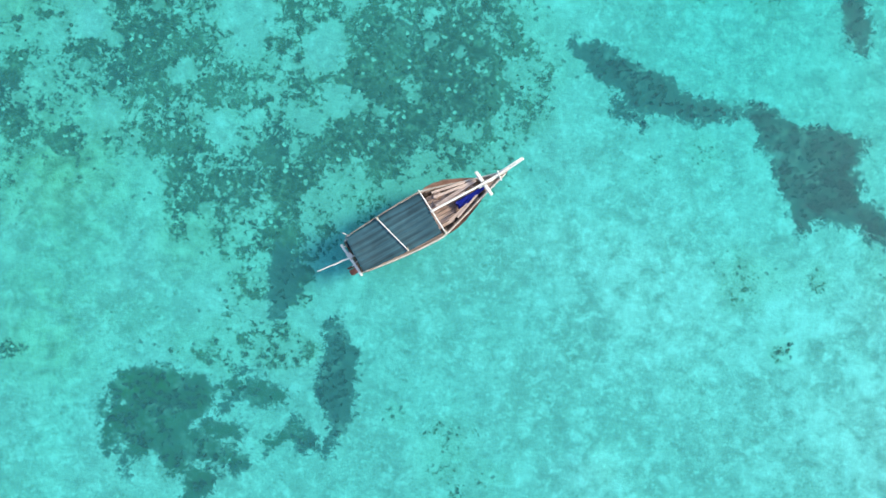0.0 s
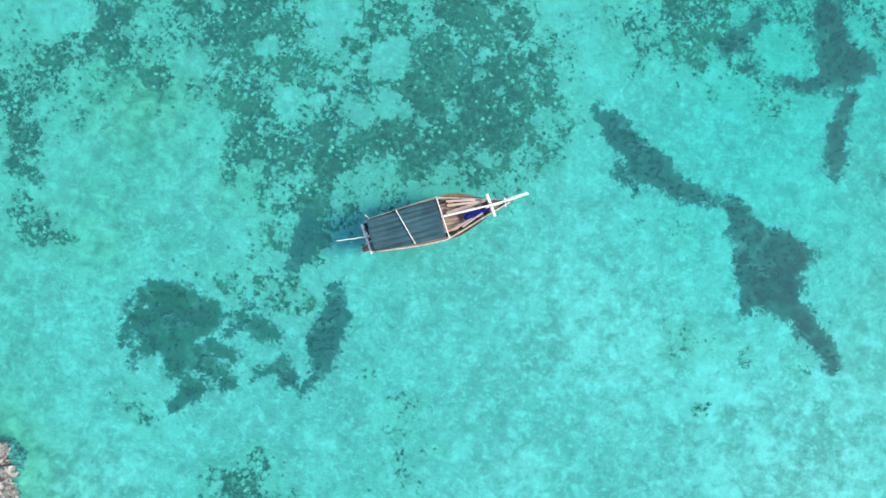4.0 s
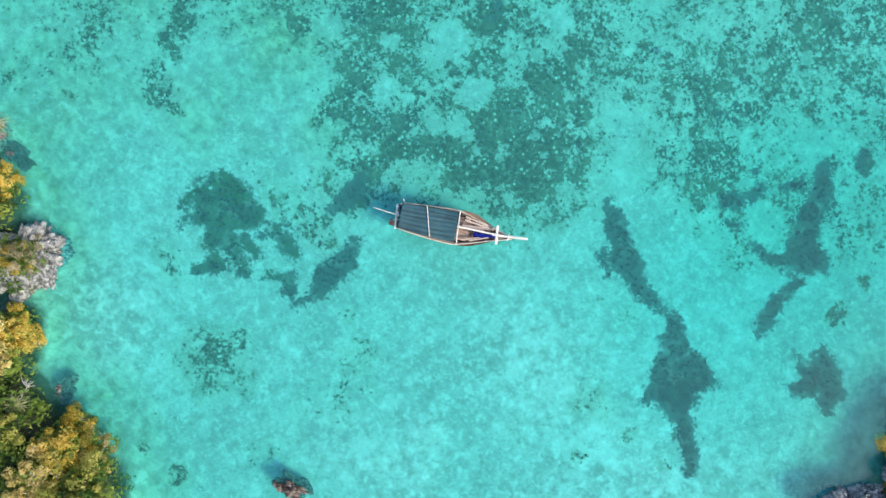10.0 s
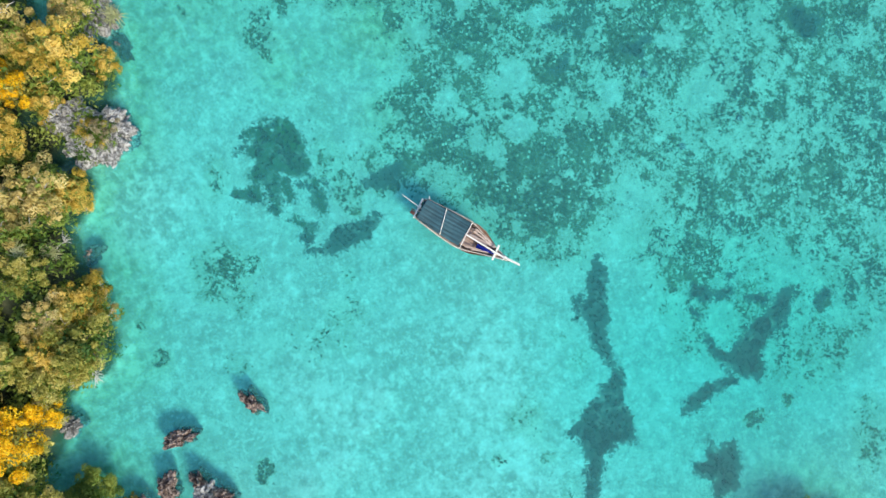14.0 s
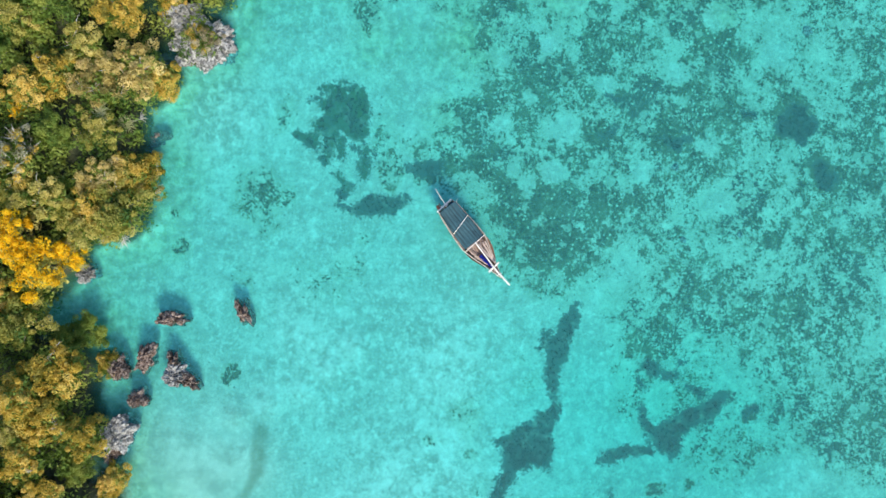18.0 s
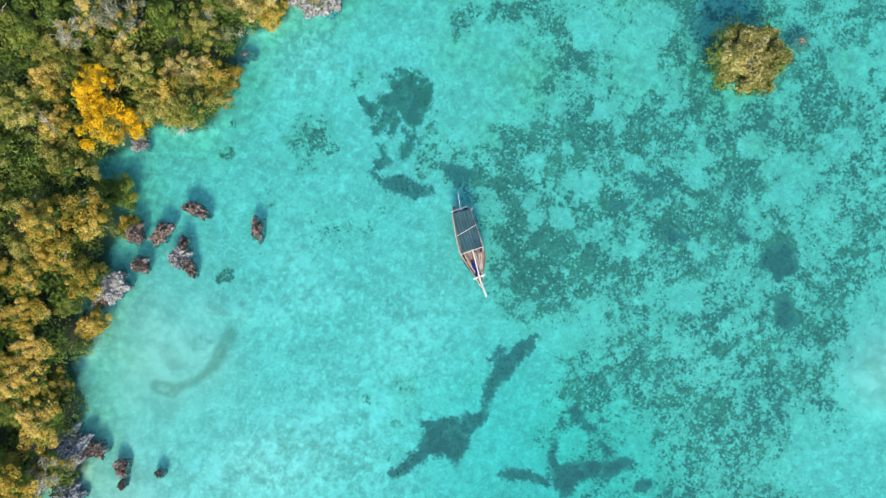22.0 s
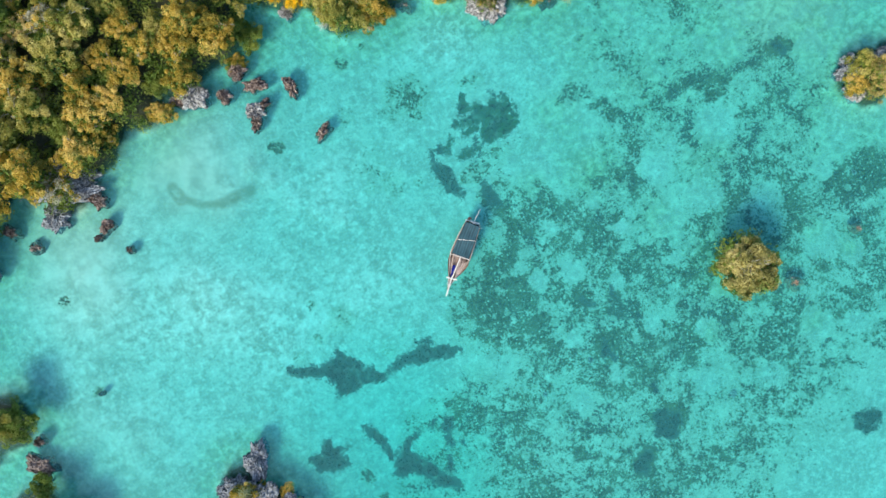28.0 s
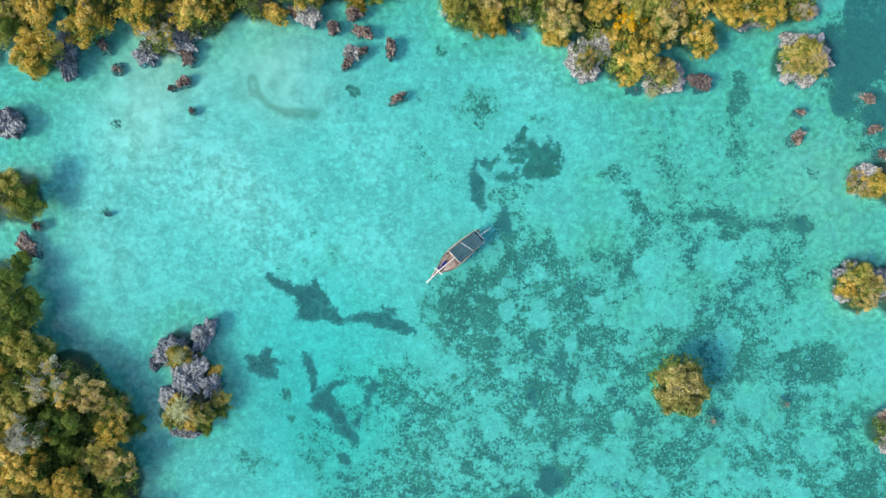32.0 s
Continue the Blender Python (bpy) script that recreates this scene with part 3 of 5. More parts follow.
POOLS_FAR = [
    (4.17, -23.76, 1.55, -0.6), (18.88, -28.51, 1.55, -0.6), (26.62, -31.66, 1.71, -0.6),
    (9.61, -22.25, 1.24, -0.6), (15.1, -12.19, 1.09, -0.7), (22.86, -13.02, 1.24, -0.6),
    (44.59, -11.6, 1.55, -0.6), (39.04, -30.96, 1.55, -0.7), (46.79, -33.34, 1.55, -0.7),
    (25.92, -19.24, 1.24, -0.6), (19.02, -6.79, 1.09, -0.6),
]
REEF_BROAD = [
    (54.92, 26.36, 5.43, 0.85), (56.8, 17.81, 3.88, 0.7), (51.84, 30.26, 3.1, 0.6), (57.14, 9.27, 3.1, 0.5),
    (19.27, -3.01, 5.33, 0.58), (10.34, -3.6, 7.1, 0.58), (1.41, -7.21, 7.1, 0.6), (-2.83, -10.18, 3.85, 0.46),
    (7.37, 2.14, 3.55, 0.5), (14.31, -15.29, 14.74, 0.62), (32.13, -19.28, 15.52, 0.62),
    (-1.28, -26.06, 11.64, 0.54), (45.29, -24.02, 13.19, 0.58), (28.38, 0.92, 8.54, 0.56),
    (40.8, 2.39, 8.54, 0.54), (48.51, -5.42, 6.21, 0.46), (26.11, 11.02, 6.21, 0.42),
    (53.02, -29.5, 10.09, 0.58), (37.63, -9.23, 9.31, 0.54), (11.26, -5.96, 7.76, 0.6),
    (37.77, 14.05, 6.98, 0.42), (54.9, 23.25, 5.43, 0.6),
]
# dark reef bands: from one place to another, radius, density
REEF_BANDS = [
    (5.51, 5.33, 7.03, 0.27, 0.85, 0.75), (7.03, 0.27, 5.06, -5.15, 1.09, 0.8),
    (23.61, 8.32, 26.07, 4.03, 1.24, 0.85), (26.07, 4.03, 23.71, -0.61, 1.32, 0.85),
    (23.71, -0.61, 19.41, -6.4, 1.55, 0.8), (26.46, 4.65, 33.84, 5.54, 1.16, 0.8),
    (33.84, 5.54, 40.03, 3.79, 1.24, 0.82), (40.03, 3.79, 46.4, 3.91, 1.09, 0.8),
    (45.85, 4.07, 47.33, 3.9, 1.09, 1), (34.75, 2.04, 36.53, 2.57, 1.55, 0.72),
    (37.81, 20.26, 38.45, 24.13, 1.24, 0.9), (37.38, 14.05, 38.55, 14.66, 1.71, 0.6),
    (44.65, -2.29, 44.64, -4.23, 1.86, 0.78), (39.98, -5.36, 41.53, -5.76, 1.55, 0.62),
    (41.5, -9.64, 41.65, -10.81, 1.55, 0.62), (46.9, -15.49, 49.62, -15.12, 3.26, 0.9),
]
REEF_PATCHES = [
    (44.96, -14.71, 45.35, -14.71, 1.86, 0.72), (27.51, -13.82, 29.06, -13.99, 2.02, 0.75),
    (10.46, -11, 10.6, -12.16, 1.86, 0.88), (9.25, -18.36, 10.41, -18.53, 1.55, 0.95),
    (3.46, -12.9, 6.56, -13.3, 2.33, 0.8), (13.54, -14.9, 15.08, -15.68, 2.48, 0.78),
    (18.21, -11.44, 19.76, -11.45, 2.64, 0.72), (23.56, -24.27, 25.12, -23.51, 1.94, 0.7),
    (19.7, -21.92, 20.86, -22.7, 2.48, 0.7), (13.48, -24.21, 13.63, -24.99, 1.55, 0.95),
    (11.73, -30.41, 12.04, -31.18, 1.55, 0.95), (28.97, -28.57, 30.52, -28.97, 2.64, 0.6),
    (52.61, -31.98, 55.72, -31.07, 1.71, 0.92), (-12.48, -18.23, -11.7, -18.23, 1.55, 0.7),
    (28.25, -19.26, 32.14, -18.51, 1.71, 0.65), (37.52, -25.52, 40.62, -26.32, 2.02, 0.6),
]
REEF_FIELDS = [
    (1.17, -7.06, 1.55, -8.23, 2.79, 0.9), (-1.93, -5.88, -1.15, -6.27, 1.55, 0.8),
    (3.89, -5.92, 4.27, -7.08, 2.33, 0.88), (11.29, -2.08, 14.37, -5.2, 2.33, 0.65),
    (6.58, -9.81, 11.21, -14.5, 4.66, 0.55), (14.35, -8.31, 20.51, -16.11, 5.82, 0.55),
    (20.52, -14.55, 29.77, -23.92, 6.21, 0.5), (4.98, -17.56, 14.24, -26.93, 6.98, 0.48),
    (29.82, -16.16, 39.86, -23.99, 4.66, 0.45), (33.61, -30.93, 45.24, -31.78, 3.88, 0.5),
    (45.26, -28.67, 51.46, -30.26, 3.1, 0.55), (-9.06, -30.67, 0.27, -26.84, 4.66, 0.45),
    (-2.79, -20.62, 2.63, -22.2, 3.88, 0.45), (-29.99, -27.28, -28.45, -27.83, 1.4, 0.6),
    (9.87, 19.27, 11.41, 18.48, 1.16, 0.4), (27.3, 15.67, 28.45, 12.55, 1.09, 0.35),
]
REEF_SHORE = [
    (55.71, 29.46, 55.3, 26.36, 2.64, 0.95), (52.57, 23.27, 54.88, 20.15, 2.64, 0.92),
    (51.03, 25.61, 51.8, 24.05, 1.55, 0.85), (56.81, 19.36, 57.04, 18.59, 1.55, 0.8),
    (29.27, 19.53, 29.65, 18.37, 1.24, 0.45), (25.37, 16.45, 26.14, 14.9, 1.09, 0.4),
    (33.47, 9.42, 34.63, 8.25, 1.09, 0.55), (47.07, 11.66, 48.61, 10.88, 1.09, 0.4),
    (21.07, 11.82, 21.84, 10.27, 0.93, 0.5), (32.59, -8.42, 33.34, -11.53, 1.24, 0.5),
    (36.9, -1.46, 37.65, -5.35, 1.09, 0.45), (50.86, -2.33, 52.4, -3.89, 1.09, 0.35),
    (40.7, -14.68, 41.46, -16.24, 1.24, 0.5),
]
GREEN_FILM_A_ONE = [
    (55.69, 25.58, 6.98, 0.8), (56.39, 13.16, 6.21, 0.9), (53.22, 3.87, 5.43, 0.7), (47.89, 19.42, 4.66, 0.6),
    (28.75, 19.76, 9.17, 0.55), (36.62, 21.03, 9.17, 0.65), (43.1, 11.71, 9.93, 0.7), (31.05, 7.9, 7.64, 0.5),
    (51.47, 16.77, 9.93, 0.9), (53.47, 2.64, 8.4, 0.8), (46.51, -3.38, 6.11, 0.6), (20.04, 3.58, 3.9, 0.6),
    (23.63, -7.32, 2.89, 0.6), (32.19, -4.25, 3.77, 0.6),
]
GREEN_FILM_A_TWO = [
    (39.62, -17.9, 1.89, 0.7), (42.72, -22.35, 1.38, 0.8), (34.39, -28.14, 2.01, 0.7),
    (22.7, -23.41, 1.51, 0.7), (26.62, -25.68, 1.76, 0.5), (55.66, 15.9, 14.18, 0.95),
    (44.82, 18.73, 8.21, 0.5), (53.52, 1.8, 9.7, 0.75), (46.23, -2.47, 6.72, 0.5), (30.78, 9.28, 8.21, 0.3),
    (40.77, 12.07, 7.47, 0.5), (53.2, -11.24, 6.72, 0.5), (19.08, 2.51, 4.41, 0.85), (18.31, 9.25, 3.82, 0.7),
]
GREEN_FILM_A = GREEN_FILM_A_ONE + GREEN_FILM_A_TWO
GREEN_FILM_B = [
    (11.35, 3.65, 2.35, 0.5), (46.07, -8.16, 6.25, 0.4), (53.89, -23.79, 7.03, 0.5), (2.48, 32.77, 3.48, 0.5),
    (-8.9, 35.4, 2.9, 0.6), (-27.25, 29.78, 3.48, 0.5), (9.21, 29.61, 3.48, 0.4),
]
GREEN_FILM = GREEN_FILM_A + GREEN_FILM_B
# silt clouds and brown algae on the sand
SHOALS = [
    (-18.41, 22.03, 1.16, 0.42), (-17.1, 19.08, 1.27, 0.42), (-15.88, 15.8, 1.27, 0.42), (-13.79, 13.33, 1.16, 0.38), (-11.49, 11.21, 1.04, 0.3),
    (5.78, -45.94, 4.63, 0.3), (-45.34, 17.62, 6.25, 0.5), (-36.74, 12.93, 7.81, 0.5),
    (-44.56, 4.34, 10.16, 0.22), (-25.81, 2.78, 8.59, 0.45), (-51.59, 9.81, 7.03, 0.25),
    (10.92, 25.43, 4.69, 0.5), (-30.49, 9.81, 5.47, 0.5), (-11.84, 1.72, 5.95, 0.35),
    (-11.68, 15.23, 5.49, 0.3), (-33.64, -2.68, 0.05, 0.1), (-19.92, -14.74, 11.9, -1.3),
    (-18.31, -25.05, 9.15, -1),
]
SILT = [
    (-26.66, 25.97, 8.6, 0.9), (-40.69, 26.49, 5.96, 0.7), (-23.16, 19.28, 2.65, 0.4),
    (5.78, -45.94, 5.29, 0.9), (-43.77, 23.09, 10.16, 0.8), (-22.68, 26.22, 8.59, 0.5),
    (-51.59, 0.43, 9.38, 0.35), (49.2, 9.81, 8.59, 0.7), (53.89, -5.04, 5.47, 0.5),
]
BROWN_ALGAE = [
    (-19.84, 19.6, 0.52, -23.68, 19.74, 0.46), (-23.68, 19.74, 0.35, -26.02, 20.78, 0.23),
    (-26.02, 20.78, 0.2, -28.04, 22.97, 0.29), (-27.97, 22.69, 0.64, -28.27, 24.4, 0.52),
]

def inside(x, y, discs, edge):
    """How far a place lies inside the union of discs, 0 to 1 over that edge width."""
    best = np.full(np.shape(x), -1e9)
    for d in discs:
        best = np.maximum(best, d[2] - np.hypot(x - d[0], y - d[1]))
    return best


def runs(x, y, list_):
    """Signed distance in metres inside tapering runs."""
    best = np.full(np.shape(x), -1e9)
    for ax, ay, ra, bx, by, rb in list_:
        dx, dy = bx - ax, by - ay
        t = np.clip(((x - ax) * dx + (y - ay) * dy) / (dx * dx + dy * dy + 1e-6), 0, 1)
        best = np.maximum(best, ra + (rb - ra) * t - np.hypot(x - ax - t * dx, y - ay - t * dy))
    return best


def land_at(x, y):
    warp = (wavy(x, y, 3.5, 11) - 0.5) * 2.6
    return inside(x, y, LAND, 1.0) + warp - 1.2


def window(x, y, lo, hi, soft):
    """1 inside a box of the plan, falling to 0 over its edge."""
    d = np.minimum(np.minimum(x - lo[0], hi[0] - x), np.minimum(y - lo[1], hi[1] - y))
    return step(d, -soft, soft)


def reef_at(x, y):
    """How much of the bed the reef covers, 0 to 1."""
    wx = x + (wavy(x, y, 4.5, 21) - 0.5) * 4
    wy = y + (wavy(x, y, 4.5, 31) - 0.5) * 4
    best = np.zeros(np.shape(x))
    for bx, by, r, d in REEF_FLATS + REEF_NEAR + REEF_EAST + REEF_SOUTH:
        best = np.maximum(best, d * (1 - step(np.hypot(wx - bx, wy - by) / r, 0.6, 1.5)))
    best = best * (1 - np.maximum(window(x, y, (-24, -11.5), (22, 14), 1.5), window(x, y, (-3, -30), (62, 40), 2.0)))
    px, py = strayed(x, y)
    for bx, by, r, d in REEF_BROAD:
        best = np.maximum(best, d * (1 - step(np.hypot(wx - bx, wy - by) / r, 0.6, 1.35)))
    for bx, by, r, d in REEF_BY_BOAT + REEF_ROUND_BOAT:
        best = np.maximum(best, d * (1 - step(np.hypot(px - bx, py - by) / r, 0.3, 1.6)))
    for ax, ay, bx, by, r, d in REEF_BANDS + REEF_PATCHES + REEF_FIELDS + REEF_SHORE:
        off = -runs(px, py, [(ax, ay, 0.0, bx, by, 0.0)])
        best = np.maximum(best, d * (1 - step(off / r, 0.3, 1.7)))
    best = best + best * (wavy(x, y, 3.2, 35) - 0.5) * 0.7
    for bx, by, r, d in REEF_KNOTS + REEF_SPOTS:
        best = np.maximum(best, d * (1 - step(np.hypot(px - bx, py - by) / r, 0.5, 1.5)))
    for bx, by, r, d in SAND_POOLS + POOLS_BY_BOAT + POOLS_EAST + POOLS_FAR:
        best = best * (1 + d * np.exp(-(((px - bx) ** 2 + (py - by) ** 2) / (r * r)) ** 3))
    return best


def strayed(x, y):
    """Plan places pushed about, for uneven edges."""
    return x + (wavy(x, y, 1.3, 25) - 0.5) * 1.0, y + (wavy(x, y, 1.3, 28) - 0.5) * 1.0


def axis(lo, hi, pitch, far):
    inner = np.arange(lo, hi + pitch / 2, pitch)
    grow = pitch * np.cumsum(1.35 ** np.arange(1, 40))
    grow = grow[grow < far]
    return np.concatenate([lo - grow[::-1], inner, hi + grow])


def sheet(pitch, far=2600.0):
    xs, ys = axis(-82, 74, pitch, far), axis(-62, 78, pitch, far)
    x, y = np.meshgrid(xs, ys)
    n, k = len(xs), len(ys)
    a = (np.arange(k - 1)[:, None] * n + np.arange(n - 1)[None, :]).ravel()
    return x.ravel(), y.ravel(), np.stack([a, a + 1, a + n + 1, a + n], axis=1)


DEPTH = 1.5


def ground_height(x, y):
    land = land_at(x, y)
    z = -DEPTH + 2.3 * step(land, -3.0, 1.6) + 0.5 * step(land, 1.0, 5.0)
    for bx, by, r, d in SILT + SHOALS:
        z = z + 0.48 * d * np.exp(-(((x - bx) ** 2 + (y - by) ** 2) / r ** 2) ** 1.3) * (z < -0.6)
    return np.minimum(z, np.where(land < -1.5, -0.35, 9.0)) + (wavy(x, y, 2.2, 41) - 0.5) * 0.22


x, y, quads = sheet(0.36)
land = land_at(x, y)
near = (np.abs(x) < 90) & (np.abs(y) < 90)
gz = ground_height(x, y)
weed = np.full(len(x), -1e9)
for m_ in MEADOWS:
    weed = np.maximum(weed, runs(*strayed(x, y), m_) + (-0.02 if m_ in (SEAGRASS_G, SEAGRASS_H) else -0.32 if m_ is SEAGRASS_KNOTS else -0.12))
weed = np.clip(weed / 1.1 + 0.72, -1.0, 1.9)
green = 0.5 * step(runs(x, y, SEAGRASS_G), -0.6, 0.3) * near
green = np.maximum(green, step(runs(x, y, SEAGRASS_G[:1]), -0.5, 0.8) * near)
silt = np.zeros(len(x))
for bx, by, r, d in SILT:
    silt = np.maximum(silt, d * np.exp(-(((x - bx) ** 2 + (y - by) ** 2) / r ** 2) ** 1.3))
shoal = np.zeros(len(x))
for bx, by, r, d in SHOALS:
    shoal = np.maximum(shoal, 1.4 * d * np.exp(-(((x - bx) ** 2 + (y - by) ** 2) / r ** 2) ** 1.3))
film = np.zeros(len(x))
for bx, by, r, d in GREEN_FILM:
    film = np.maximum(film, d * np.exp(-(((x - bx) ** 2 + (y - by) ** 2) / r ** 2) ** 1.3))
film = np.maximum(film, 0.6 * step(land, -8.0, -2.5))
film = film * (0.55 + 0.9 * wavy(x, y, 4.0, 45))
brown = step(runs(x, y, BROWN_ALGAE), -1.1, 0.5)
# land begins below the waterline, so shade along the bank is painted in
ground = new("ground", raw_mesh("ground", np.stack([x, y, gz], 1), quads, GROUND, smooth=True, attrs=(
    ("reef", reef_at(x, y)), ("weed", weed), ("green", green), ("silt", silt), ("brown", brown), ("film", film), ("shoal", shoal), ("land", step(land, -3.0, -0.2)))))
tagged(ground, "pale sandy lagoon bed with dark reef rubble rising into wooded shores", "seabed", kind="structure")

x, y, quads = sheet(1.0)
depth = np.clip(-ground_height(x, y), 0.02, 3.0)
water = new("water", raw_mesh("water", np.stack([x, y, np.zeros(len(x))], 1), quads, WATER, smooth=True, attrs=(("depth", depth),)))
tagged(water, "clear shallow turquoise lagoon water with faint ripples", "water", kind="structure")


# ---- seagrass and reef rubble ----
def tufts(name, spots, size, height, blades, material, seed):
    """Many bent blades that stand in tufts on the bed."""
    rs = np.random.RandomState(seed)
    n = len(spots)
    p = np.repeat(spots, blades, axis=0)
    a = rs.rand(n * blades) * 6.283
    lean = size * (0.4 + 0.8 * rs.rand(n * blades))
    h = height * (0.5 + rs.rand(n * blades))
    wide = size * (0.16 + 0.16 * rs.rand(n * blades))
    c, s = np.cos(a), np.sin(a)
    foot = p + np.stack([rs.randn(n * blades) * size * 0.3, rs.randn(n * blades) * size * 0.3, 0 * a], 1)
    foot[:, 2] = ground_height(foot[:, 0], foot[:, 1]) - 0.02
    side = np.stack([-s * wide, c * wide, 0 * a], 1)
    tip = foot + np.stack([c * lean, s * lean, h], 1)
    v = np.stack([foot - side, foot + side, tip + side * 0.6, tip - side * 0.6], 1).reshape(-1, 3)
    f = np.arange(len(v)).reshape(-1, 4)
    return new(name, raw_mesh(name, v, f, material))


def scatter(field, lo, hi, count, seed, keep):
    rs = np.random.RandomState(seed)
    p = np.stack([rs.uniform(lo[0], hi[0], count), rs.uniform(lo[1], hi[1], count), np.zeros(count)], 1)
    return p[field(p[:, 0], p[:, 1]) > keep(rs, count)]


for number, meadow in enumerate(MEADOWS):
    xs = [q for r in meadow for q in (r[0], r[3])]
    ys = [q for r in meadow for q in (r[1], r[4])]
    lo, hi = (min(xs) - 3, min(ys) - 3), (max(xs) + 3, max(ys) + 3)
    count = int((hi[0] - lo[0]) * (hi[1] - lo[1]) * 14)
    spots = scatter(lambda a, b: runs(*strayed(a, b), meadow) + (wavy(a, b, 1.2, 51) - 0.5) * 1.2, lo, hi, count, 60 + number,
                    lambda rs, n: 0.1 + 0.5 * rs.rand(n))
    bed = tufts("seagrass_meadow", spots, 0.16, 0.16, 5, TUFT, 70 + number)
    tagged(bed, "dark green seagrass meadow growing on the pale sandy bed", "seagrass", "seagrass meadows", "stuff")


def rubble(name, spots, seed):
    """Low uneven lumps of rubble, each of a ring and a top."""
    rs = np.random.RandomState(seed)
    n = len(spots)
    size = 0.05 + 0.13 * rs.rand(n) ** 2
    z = ground_height(spots[:, 0], spots[:, 1])
    k = 6
    a = np.arange(k)[None, :] * (6.283 / k) + rs.rand(n, 1) * 6.283
    r0 = size[:, None] * (0.45 + 1.0 * rs.rand(n, k))
    r1 = r0 * (0.45 + 0.25 * rs.rand(n, k))
    low = np.stack([spots[:, :1] + r0 * np.cos(a), spots[:, 1:2] + r0 * np.sin(a), (z - 0.08)[:, None] + 0 * a], 2)
    high = np.stack([spots[:, :1] + r1 * np.cos(a), spots[:, 1:2] + r1 * np.sin(a),
                     z[:, None] + size[:, None] * (0.15 + 0.35 * rs.rand(n, k))], 2)
    v = np.concatenate([low, high], 1).reshape(-1, 3)
    base = (np.arange(n) * 2 * k)[:, None]
    faces = []
    for i in range(k):
        j = (i + 1) % k
        faces.append(np.concatenate([base + i, base + j, base + k + j, base + k + i], 1))
    for i in (0, 2):
        faces.append(np.concatenate([base + k + i, base + k + i + 1, base + k + i + 2, base + k + (i + 3) % k], 1))
    return new(name, raw_mesh(name, v, np.concatenate(faces), CORAL))


spots = scatter(lambda a, b: reef_at(a, b) * (0.55 + 0.9 * wavy(a, b, 1.3, 81)), (-40, -50), (62, 36), 60000, 82,
                lambda rs, n: 0.50 + 0.42 * rs.rand(n))
tagged(rubble("reef_rubble", spots, 83), "dark algae-covered coral rubble strewn over the sandy lagoon bed", "coral rubble", kind="stuff")


# ---- rocks ----
def stone(seed, jag, detail):
    """A jagged, pitted block of coral rock about one metre in radius: lobed plan, clefts, sharp pinnacles, undercut foot."""
    bm = bmesh.new()
    bmesh.ops.create_icosphere(bm, subdivisions=detail, radius=1.0)
    shift = Vector((seed * 7.3, seed * 3.1, seed * 1.7))
    for v in bm.verts:
        d = v.co.normalized()
        lobes = noise.noise(Vector((d.x, d.y, 0.25 * d.z)) * 1.6 + shift) * 0.62 + noise.noise(Vector((d.x, d.y, 0.4 * d.z)) * 3.4 + shift) * 0.22
        cleft = max(0.0, 0.20 - abs(noise.noise(d * 2.6 + shift))) * 1.3 + max(0.0, 0.16 - abs(noise.noise(d * 6.2 - shift))) * 0.8
        edge = abs(noise.noise(d * 8.0 + shift)) * 0.20 + abs(noise.noise(d * 19.0 - shift)) * 0.13
        r = 0.93 + lobes + jag * (edge - cleft - 0.04)
        v.co = d * max(r, 0.35)
        if v.co.z > 0:
            spikes = max(0.0, noise.noise(Vector((d.x * 4.5, d.y * 4.5, seed * 2.0)))) * 0.34 + abs(noise.noise(Vector((d.x * 12, d.y * 12, seed * 5.0)))) * 0.20
            v.co.z = v.co.z * (0.92 - 0.45 * min(v.co.z, 1.0)) + jag * spikes * d.z
        else:
            v.co.z *= 0.8
    me = bpy.data.meshes.new("stone")
    bm.to_mesh(me)
    bm.free()
    return me


STONES = {kind: [stone(i + 13 * k, 1.0 if kind != "pale" else 0.9, 5) for i in range(5 if kind == "brown" else 4 if kind in ("grey", "pale") else 2)] for k, kind in enumerate(ROCK)}
for kind, meshes in STONES.items():
    for me in meshes:
        me.materials.append(ROCK[kind])
ROCK_WORDS = {
    "grey": ("weathered_rock", "jagged grey coral rock rising from the lagoon shore"),
    "pale": ("pale_rock", "pale weathered coral rock standing in shallow water"),
    "brown": ("coral_rock", "small reddish-brown eroded coral rock in shallow water"),
    "dark": ("dark_rock", "dark eroded coral rock at the water's edge"),
    "orange": ("submerged_rock", "orange-brown coral head just under the water"),
}
STACKS_COVE = [
    (-9.3, 28.08, 1.47, 0.51, -91.44, 0.7, "brown"), (-8.35, 21.46, 0.62, 1.3, -66.44, 0.6, "brown"),
    (-14.12, 32.9, 0.96, 1.24, -76.44, 1, "brown"), (-13.09, 30.54, 0.73, 1.35, -111.44, 1, "brown"),
    (-14.54, 27.4, 1.13, 0.96, -76.44, 1.1, "pale"), (-15.13, 26.27, 1.13, 0.51, -121.44, 0.8, "brown"),
    (-13.16, 27.73, 0.51, 0.9, -66.44, 0.9, "brown"), (-16.97, 30.99, 1.07, 0.79, -76.44, 0.9, "brown"),
    (-20.42, 32.54, 1.24, 1.81, -111.44, 1.5, "pale"), (-22.15, 32.99, 1.35, 0.56, -36.44, 0.6, "brown"),
    (8.03, 30.11, 0.79, 0.45, -76.44, 0.15, "brown"), (9.74, 33.14, 0.56, 0.9, -76.44, 0.5, "brown"),
    (6.95, 35.08, 0.9, 0.56, -76.44, 0.3, "dark"), (-5.4, 36.45, 1.02, 0.62, -56.44, 0.9, "pale"),
]
